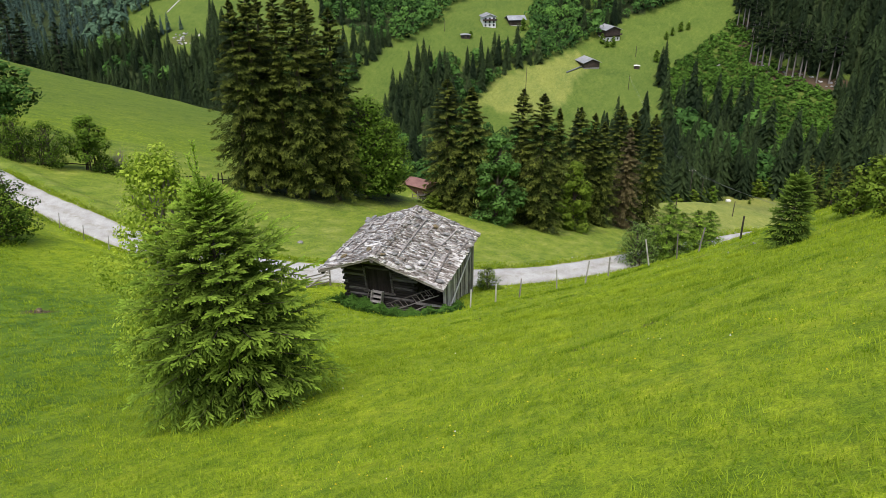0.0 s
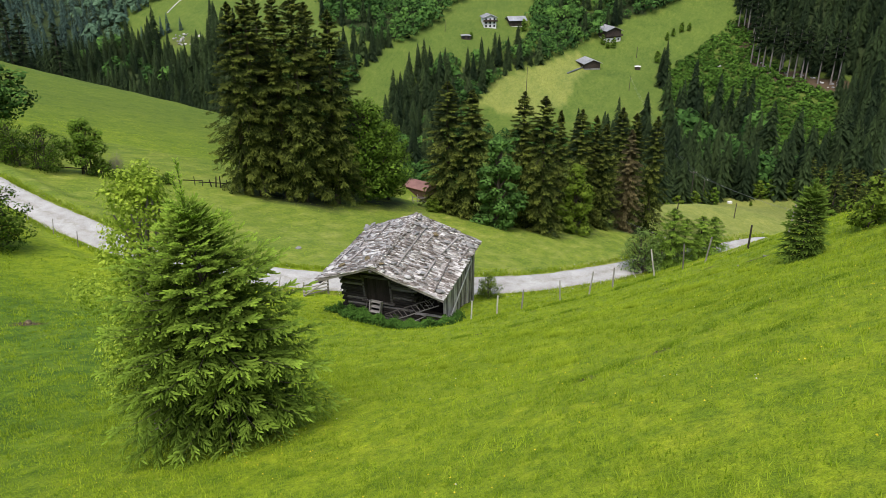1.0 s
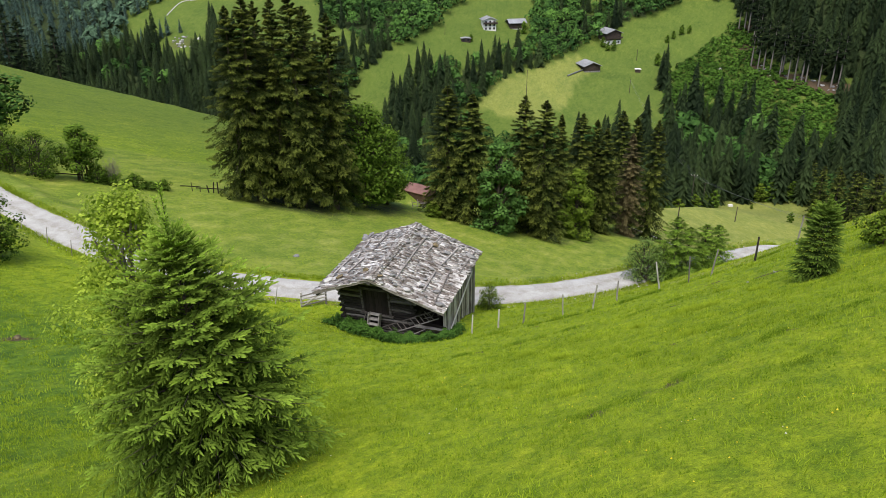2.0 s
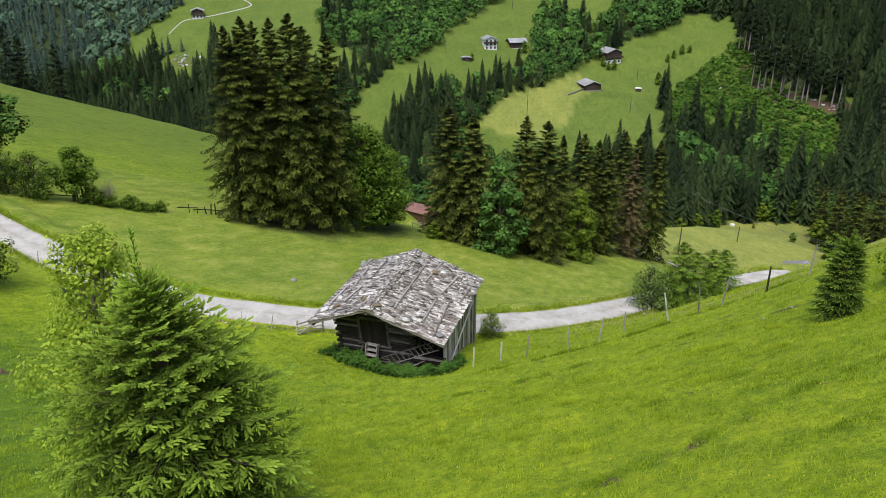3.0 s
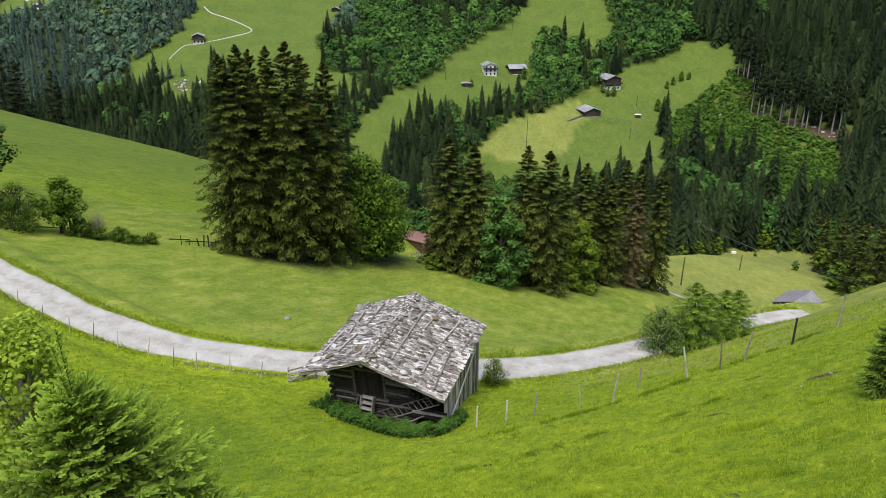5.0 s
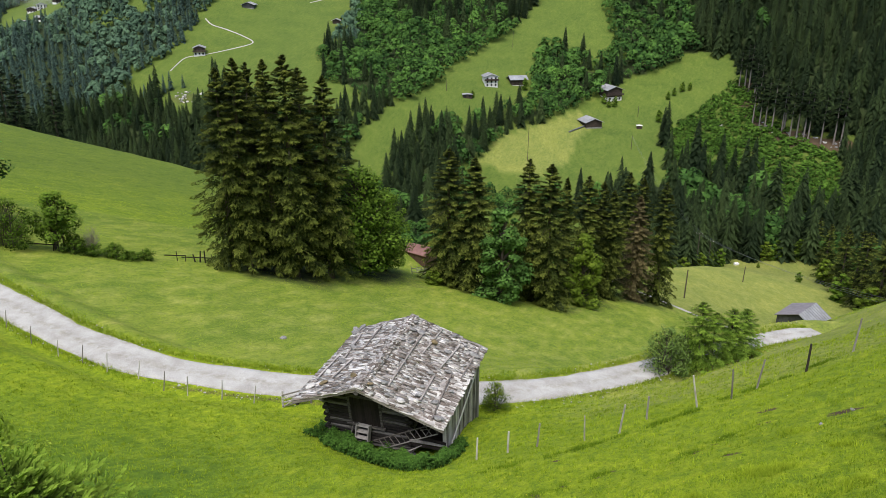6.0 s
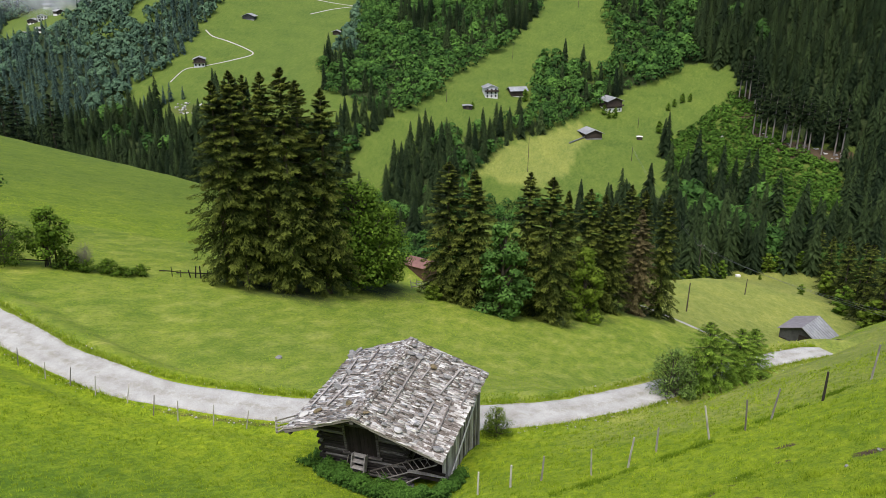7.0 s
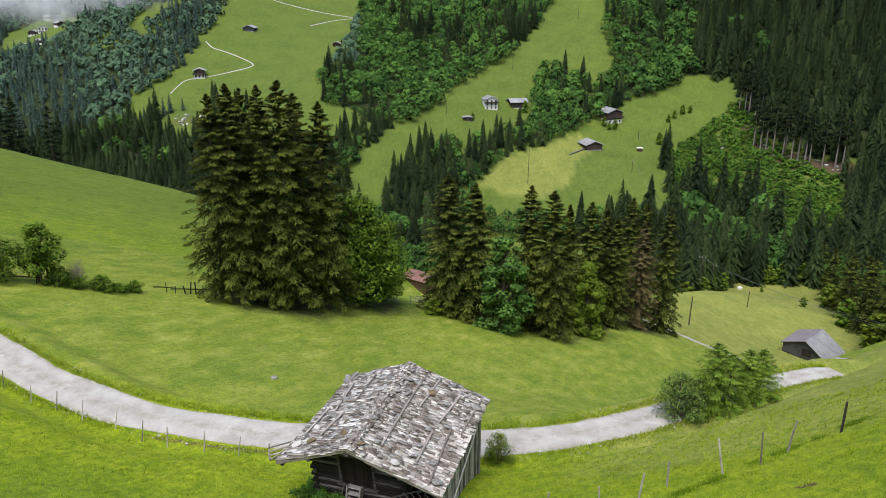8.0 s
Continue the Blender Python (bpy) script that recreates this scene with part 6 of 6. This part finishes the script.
def low_cloud():
    """Thin grey cloud lying on the slope above the hamlet."""
    m, n, l, b = nodes_of("cloud", 1.0)
    b.inputs["Base Color"].default_value = (0.9, 0.92, 0.94, 1)
    tr = n.new("ShaderNodeBsdfTranslucent")
    tr.inputs[0].default_value = (0.9, 0.92, 0.94, 1)
    both, clear, out = n.new("ShaderNodeMixShader"), n.new("ShaderNodeBsdfTransparent"), n.new("ShaderNodeMixShader")
    l.new(b.outputs[0], both.inputs[1]), l.new(tr.outputs[0], both.inputs[2])
    f = sums(n, l, "MULTIPLY", attr(n, "tint"), ramp(n, l, noise_node(n, l, .035, 4, .6, places(n)), [(.3, (.25, .25, .25)), (.65, (1, 1, 1))]))
    l.new(f, out.inputs[0])
    l.new(clear.outputs[0], out.inputs[1]), l.new(both.outputs[0], out.inputs[2])
    l.new(out.outputs[0], n["Material Output"].inputs[0])
    V, Fc, T = [], [], []
    for k in range(4):
        u, v = np.meshgrid(np.linspace(-1, 1, 13), np.linspace(-1, 1, 9))
        x, y = -455 + 12 * k + 95 * u, 470 - 14 * k + 34 * u * .3
        z = 20 + 20 * v - 5 * k + 3 * np.sin(u * 5 + k)
        fade = np.clip(1.15 - np.hypot(u, v * .9 - .25), 0, 1) ** 1.1
        base = len(V) * 117
        V.append(np.stack([x, y + 5 * np.cos(u * 3 + k), z], -1).reshape(-1, 3))
        T.append(np.clip(fade * .8, 0, 1).ravel())
        Fc += [(base + r * 13 + c, base + r * 13 + c + 1, base + (r + 1) * 13 + c + 1, base + (r + 1) * 13 + c) for r in range(8) for c in range(12)]
    ob = tris("low_cloud", np.vstack(V), Fc, m, None, np.concatenate(T), smooth=True)
    tagged(ob, "thin grey cloud lying on the slope above the hamlet", "cloud", kind="structure")


low_cloud()


# ---- grass, weeds and flowers ----
def blades(name, x, y, per, tall, wide, tint0, spread, material, label, seed, lie=.55, clump=.12):
    """Bent blades of grass in tufts."""
    g = np.random.default_rng(seed)
    n = len(x)
    a = g.uniform(0, 6.283, (n, per))
    rr = clump * np.sqrt(g.random((n, per)))
    bx, by = x[:, None] + np.cos(a * 3) * rr, y[:, None] + np.sin(a * 3) * rr
    bz = ground_height(bx.ravel(), by.ravel()).reshape(n, per) - .02
    h = np.broadcast_to(tall, (n,))[:, None] * g.uniform(.5, 1.25, (n, per))
    o = h * g.uniform(.1, 1, (n, per)) * lie
    w = np.broadcast_to(wide, (n,))[:, None] * g.uniform(.6, 1.3, (n, per))
    c, s = np.cos(a), np.sin(a)
    P0 = np.stack([bx - s * w, by + c * w, bz], -1)
    P1 = np.stack([bx + s * w, by - c * w, bz], -1)
    P3 = np.stack([bx + c * o, by + s * o, bz + h * .92], -1)
    V = np.stack([P0, P1, P3], 2).reshape(-1, 3)
    t = np.clip(tint0 + g.normal(0, spread, (n, 1)) + g.normal(0, .12, (n, per)), 0, 1)
    T = np.stack([t * .7, t * .7, t + .15], -1).ravel()
    return tagged(tris(name, V, np.arange(len(V)).reshape(-1, 3), material, None, np.clip(T, 0, 1)), label, "grass", kind="stuff")


def spread_out(seed, n, r0, r1, power, half=33):
    g = np.random.default_rng(seed)
    a = np.radians(g.uniform(-half, half, n) - 17.0)
    r = (r0 ** power + (r1 ** power - r0 ** power) * g.random(n)) ** (1 / power)
    x, y = 15.5 + np.sin(a) * r, -38 + np.cos(a) * r
    far, _ = road_near(x, y)
    ok = (far > half_width(x) + .1) & ~((x > -2.3) & (x < 3.6) & (y > 1.2) & (y < 7.1))
    return x[ok], y[ok], r[ok]


x, y, r = spread_out(106, 40000, 5.5, 30, 1.2, 37)
lush = .5 + .5 * np.sin(x * 1.7 + np.sin(y * 1.1)) * np.sin(y * 1.9 + x * .6)
blades("short_grass", x, y, 7, .035 + .05 * lush + .05 * np.random.default_rng(5).random(len(x)) ** 4, .0035 + .0003 * r, .5, .3, BLADES, "short dense green meadow grass on the slope", 7, 1.2, .13)
x, y, r = spread_out(101, 26000, 22, 54, 1.15, 36)
lush = .5 + .5 * np.sin(x * 1.7 + np.sin(y * 1.1)) * np.sin(y * 1.9 + x * .6)
blades("meadow_grass", x, y, 5, .05 + .07 * lush + .0008 * r, .004 + .00032 * r, .5, .24, BLADES, "thick green meadow grass of uneven height", 1, .95)
x, y, r = spread_out(102, 13000, 48, 120, 0.8)
blades("hay_meadow_grass", x, y, 5, .1, .008 + .0002 * r, .7, .1, BLADES, "tall pale grass of the hay meadow", 2, 1.0, .4)
x, y, r = spread_out(105, 2600, 9, 46, 1.3, 36)
keep = np.sin(x * .7 + 2) * np.sin(y * .9 - x * .3) + .5 * np.sin(x * 2.1 - y) > .15
blades("grass_tufts", x[keep], y[keep], 30, .11, .003 + .00018 * r[keep], .3, .22, BLADES, "darker rank tufts standing in the meadow grass", 6, .9, .22)
x, y, r = spread_out(103, 1500, 12, 48, 1.3)
blades("grass_stalks", x, y, 2, .34, .004 + .0001 * r, .85, .1, BLADES, "thin pale flowering grass stalks", 3, .8)
ditch = spline(np.array([(6.5, -4.2, 0), (8.8, -3.0, 0), (9.8, -2.2, 0), (10.9, -1.0, 0), (12.0, .1, 0), (13.6, 1.4, 0), (15.4, 3.4, 0), (17.2, 4.9, 0), (18.8, 6.0, 0)], float), .05)
gd = np.random.default_rng(104)
k = gd.integers(0, len(ditch), 1500)
thick = np.sin(ditch[k, 0] * 2.1) + np.sin(ditch[k, 0] * 5.3) + gd.normal(0, .6, 1500) > .35
k = k[thick]
blades("ditch_grass", ditch[k, 0] + gd.normal(0, .12, len(k)), ditch[k, 1] + gd.normal(0, .16, len(k)), 8, .15, .012, .25, .2, HERB, "dark rank grass along the fence ditch", 4, .8)
edge = spline(ROAD, 0.03)
edge = edge[(edge[:, 0] > -40) & (edge[:, 0] < 24)]
k = gd.integers(0, len(edge) - 1, 9000)
way = edge[np.minimum(k + 1, len(edge) - 1)] - edge[k]
way /= np.linalg.norm(way[:, :2], axis=1)[:, None] + 1e-9
off = gd.choice([-1, 1], 9000) * (half_width(edge[k, 0]) + .05 + np.abs(gd.normal(0, .35, 9000)))
vx, vy = edge[k, 0] + way[:, 1] * off, edge[k, 1] - way[:, 0] * off
bare = (vx > -16) & (vx < -4) & (vy < np.interp(vx, ROAD_LINE[:, 0], ROAD_LINE[:, 1])) & (gd.random(9000) < .85)
vx, vy = vx[~bare], vy[~bare]
blades("verge_grass", vx, vy, 4, .2, .014, .42, .2, BLADES, "rough grass on the road verges", 5, .7)


def dots(name, seed, n, size, material, label, r0=12, r1=42):
    g = np.random.default_rng(seed)
    x, y, r = spread_out(seed, n, r0, r1, 1.3)
    keep = np.sin(x * .9 + 1) * np.sin(y * .8) + g.normal(0, .5, len(x)) > .25
    x, y, r = x[keep], y[keep], r[keep]
    n = len(x)
    z = ground_height(x, y) + g.uniform(.12, .3, n)
    s = size * g.uniform(.6, 1.4, n)
    V = np.stack([np.stack([x - s, y, z], 1), np.stack([x, y - s, z + .006], 1), np.stack([x + s, y, z], 1), np.stack([x, y + s, z + .012], 1)], 1).reshape(-1, 3)
    tagged(tris(name, V, np.arange(len(V)).reshape(-1, 4), material, None, np.repeat(g.random(n), 4)), label, "flowers", kind="stuff")


def herbs(seed, n, r0, r1, label):
    """Low rosettes of clover and sorrel between the grass."""
    g = np.random.default_rng(seed)
    x, y, r = spread_out(seed, n, r0, r1, 1.35, 37)
    n, m = len(x), 7
    a = g.uniform(0, 6.283, (n, m))
    o = g.uniform(.01, .1, (n, m))
    cx, cy = x[:, None] + np.cos(a) * o, y[:, None] + np.sin(a) * o
    cz = ground_height(cx.ravel(), cy.ravel()).reshape(n, m) + g.uniform(.03, .08, (n, m))
    L = g.uniform(.018, .04, (n, m)) * (.7 + .018 * r[:, None])
    c, s, w = np.cos(a), np.sin(a), L * .38
    dz = g.normal(0, .35, (n, m)) * L
    V = np.stack([np.stack([cx, cy, cz], -1), np.stack([cx + c * L * .5 - s * w, cy + s * L * .5 + c * w, cz + .006 + dz * .5], -1), np.stack([cx + c * L, cy + s * L, cz + dz], -1), np.stack([cx + c * L * .5 + s * w, cy + s * L * .5 - c * w, cz + .006 + dz * .5], -1)], 2).reshape(-1, 3)
    t = np.clip(g.normal(.5, .3, (n, 1)) + g.normal(0, .12, (n, m)), 0, 1)
    tagged(tris("meadow_herbs", V, np.arange(len(V)).reshape(-1, 4), HERB, None, np.repeat(t.ravel(), 4)), label, "herbs", kind="stuff")


gt = np.random.default_rng(131)
spots = np.vstack([spline(np.array([(u, v, 0) for u, v in line], float), .05) for line in TRAILS])
spots = spots[gt.integers(0, len(spots), 2600)]
tx = spots[:, 0] + gt.normal(0, .1, 2600)
ty = spots[:, 1] + gt.normal(0, .13, 2600) + .12
shown = np.sin(tx * 3.1 + ty) + np.sin(tx * 7.3) + gt.normal(0, .6, 2600) > .2
blades("trail_weeds", tx[shown], ty[shown], 11, .075, .009, .2, .2, HERB, "dark low weeds along the trodden cattle trails", 8, 1.1, .12)
clumps = np.array([(14.5, -8.9), (14.9, -8.6), (14.3, -8.6), (14.2, -12.6), (9.6, -10.2), (10.2, -14.8), (16.3, -7.6), (16.0, -10.4), (11.0, -12.2), (6.6, -11.0), (8.2, -14.4), (13.0, -9.8), (15.6, -5.4), (11.8, -16.4)])
clumps = np.repeat(clumps, 40, 0) + gt.normal(0, .16, (560, 2))
blades("bright_tufts", clumps[:, 0], clumps[:, 1], 12, .17, .008, .75, .12, BLADES, "taller fresh yellow-green tufts in the meadow", 9, 1.0, .1)
herbs(115, 6000, 7, 34, "low clover and sorrel leaves scattered in the meadow grass")
dots("yellow_flowers", 111, 2400, .011, FLOWER, "scattered small yellow meadow flowers")
dots("pale_flowers", 112, 130, .011, WHITEFLOWER, "scattered small white meadow flowers")


def nettles(seed, n, line, wide, tall, label, back=None):
    """Leafy weeds standing close in front of the hut, between the line and, if given, the line behind it."""
    g = np.random.default_rng(seed)
    p = spline(np.array(line, float), .05)
    k = g.integers(0, len(p), n)
    x, y = p[k, 0] + g.normal(0, wide, n), p[k, 1] + g.normal(0, wide, n)
    if back is not None:
        q = spline(np.array(back, float), .05)
        q = q[(np.arange(len(p)) * len(q) // len(p))]
        f = g.random(n) ** 1.15
        x, y = x + (q[k, 0] - p[k, 0]) * f, y + (q[k, 1] - p[k, 1]) * f
    tall = tall * (.8 + .3 * np.sin(x * 2.3) * np.sin(x * 5.1 + y * 3))
    top = tall * g.uniform(.6, 1.1, n)
    z = ground_height(x, y)
    m = 14
    f = g.uniform(.2, 1, (n, m))
    a = g.uniform(0, 6.283, (n, m))
    L = .15 * g.uniform(.6, 1.2, (n, m)) * (1.15 - .5 * f)
    cx, cy, cz = x[:, None] + 0 * f, y[:, None] + 0 * f, z[:, None] + top[:, None] * f
    c, s = np.cos(a), np.sin(a)
    w = L * .3
    V = np.stack([np.stack([cx, cy, cz], -1), np.stack([cx + c * L * .5 - s * w, cy + s * L * .5 + c * w, cz + .01], -1), np.stack([cx + c * L, cy + s * L, cz - L * .35], -1), np.stack([cx + c * L * .5 + s * w, cy + s * L * .5 - c * w, cz + .01], -1)], 2).reshape(-1, 3)
    t = np.clip(f * .6 + g.normal(.1, .15, (n, m)), 0, 1)
    tagged(tris("nettles", V, np.arange(len(V)).reshape(-1, 4), NETTLE, None, np.repeat(t.ravel(), 4)), label, "weeds", kind="stuff")


nettles(121, 3300, [(-1.5, .7, 0), (-1.0, .2, 0), (.1, -.4, 0), (1.5, -1.0, 0), (2.8, -1.3, 0), (3.9, -1.1, 0)], .2, .78, "dense dark green nettles along the front of the hut", [(-1.7, 1.2, 0), (-1.0, 1.0, 0), (.3, .9, 0), (1.7, .7, 0), (3.0, .4, 0), (3.9, .3, 0)])
nettles(122, 220, [(-2.8, 1.2, 0), (-2.6, 3.0, 0), (-2.8, 5.0, 0)], .25, .5, "dark green nettles beside the log wall")
nettles(123, 300, [(4.0, .3, 0), (3.9, 1.2, 0), (3.95, 2.2, 0)], .16, .6, "green weeds against the plank wall")
gs = random.Random(131)
for x, y, s, k in [(-14.4, 19.2, .5, 0), (17.2, -4.4, .16, 0), (-12.4, -9.0, .4, 2), (16.3, -5.2, .12, 0), (-13.2, 5.6, .2, 1), (-12.9, 5.9, .16, 1), (-16.2, 6.0, .25, 1), (-11.5, 5.5, .14, 1), (-26, 8.9, .2, 1)]:
    bm = stone_bm(gs, s, .55)
    bm.transform(pose(x, y, z_at(x, y) + s * .1, 0, 0, gs.uniform(0, 90)))
    tagged(part("field_stone", bm, (STONE, WHITESTONE, MOSSSTONE)[k]), ("grey stone lying in the meadow grass", "pale stone lying by the road", "brown earthy clod in the meadow grass")[k], "stone", "field stones")


def road_stones():
    """Loose chippings along the road's edges and on its crown."""
    g = np.random.default_rng(141)
    n = 600
    line = spline(ROAD, .05)
    line = line[(line[:, 0] > -36) & (line[:, 0] < 23)]
    k = g.integers(0, len(line) - 1, n)
    d = line[np.minimum(k + 1, len(line) - 1)] - line[k]
    d /= np.linalg.norm(d[:, :2], axis=1)[:, None] + 1e-9
    off = np.where(g.random(n) < .9, g.normal(1.5, .25, n) * np.where(g.random(n) < .75, 1, -1), g.uniform(-1.2, 1.2, n))
    x, y = line[k, 0] + d[:, 1] * off, line[k, 1] - d[:, 0] * off
    z = ground_height(x, y) + .06
    s = g.gamma(2.0, .01, n) + .012
    o = np.array([(1, 0, 0), (0, 1, 0), (-1, 0, 0), (0, -1, 0), (0, 0, .8), (0, 0, -.8)])
    f = np.array([(0, 1, 4), (1, 2, 4), (2, 3, 4), (3, 0, 4), (1, 0, 5), (2, 1, 5), (3, 2, 5), (0, 3, 5)])
    V = np.stack([x, y, z], 1)[:, None] + o[None] * s[:, None, None] * g.uniform(.6, 1.3, (n, 6, 1))
    F = (np.arange(n) * 6)[:, None, None] + f[None]
    tagged(tris("road_chippings", V.reshape(-1, 3), F.reshape(-1, 3), WHITESTONE), "loose pale chippings along the gravel road", "gravel", kind="stuff")


road_stones()
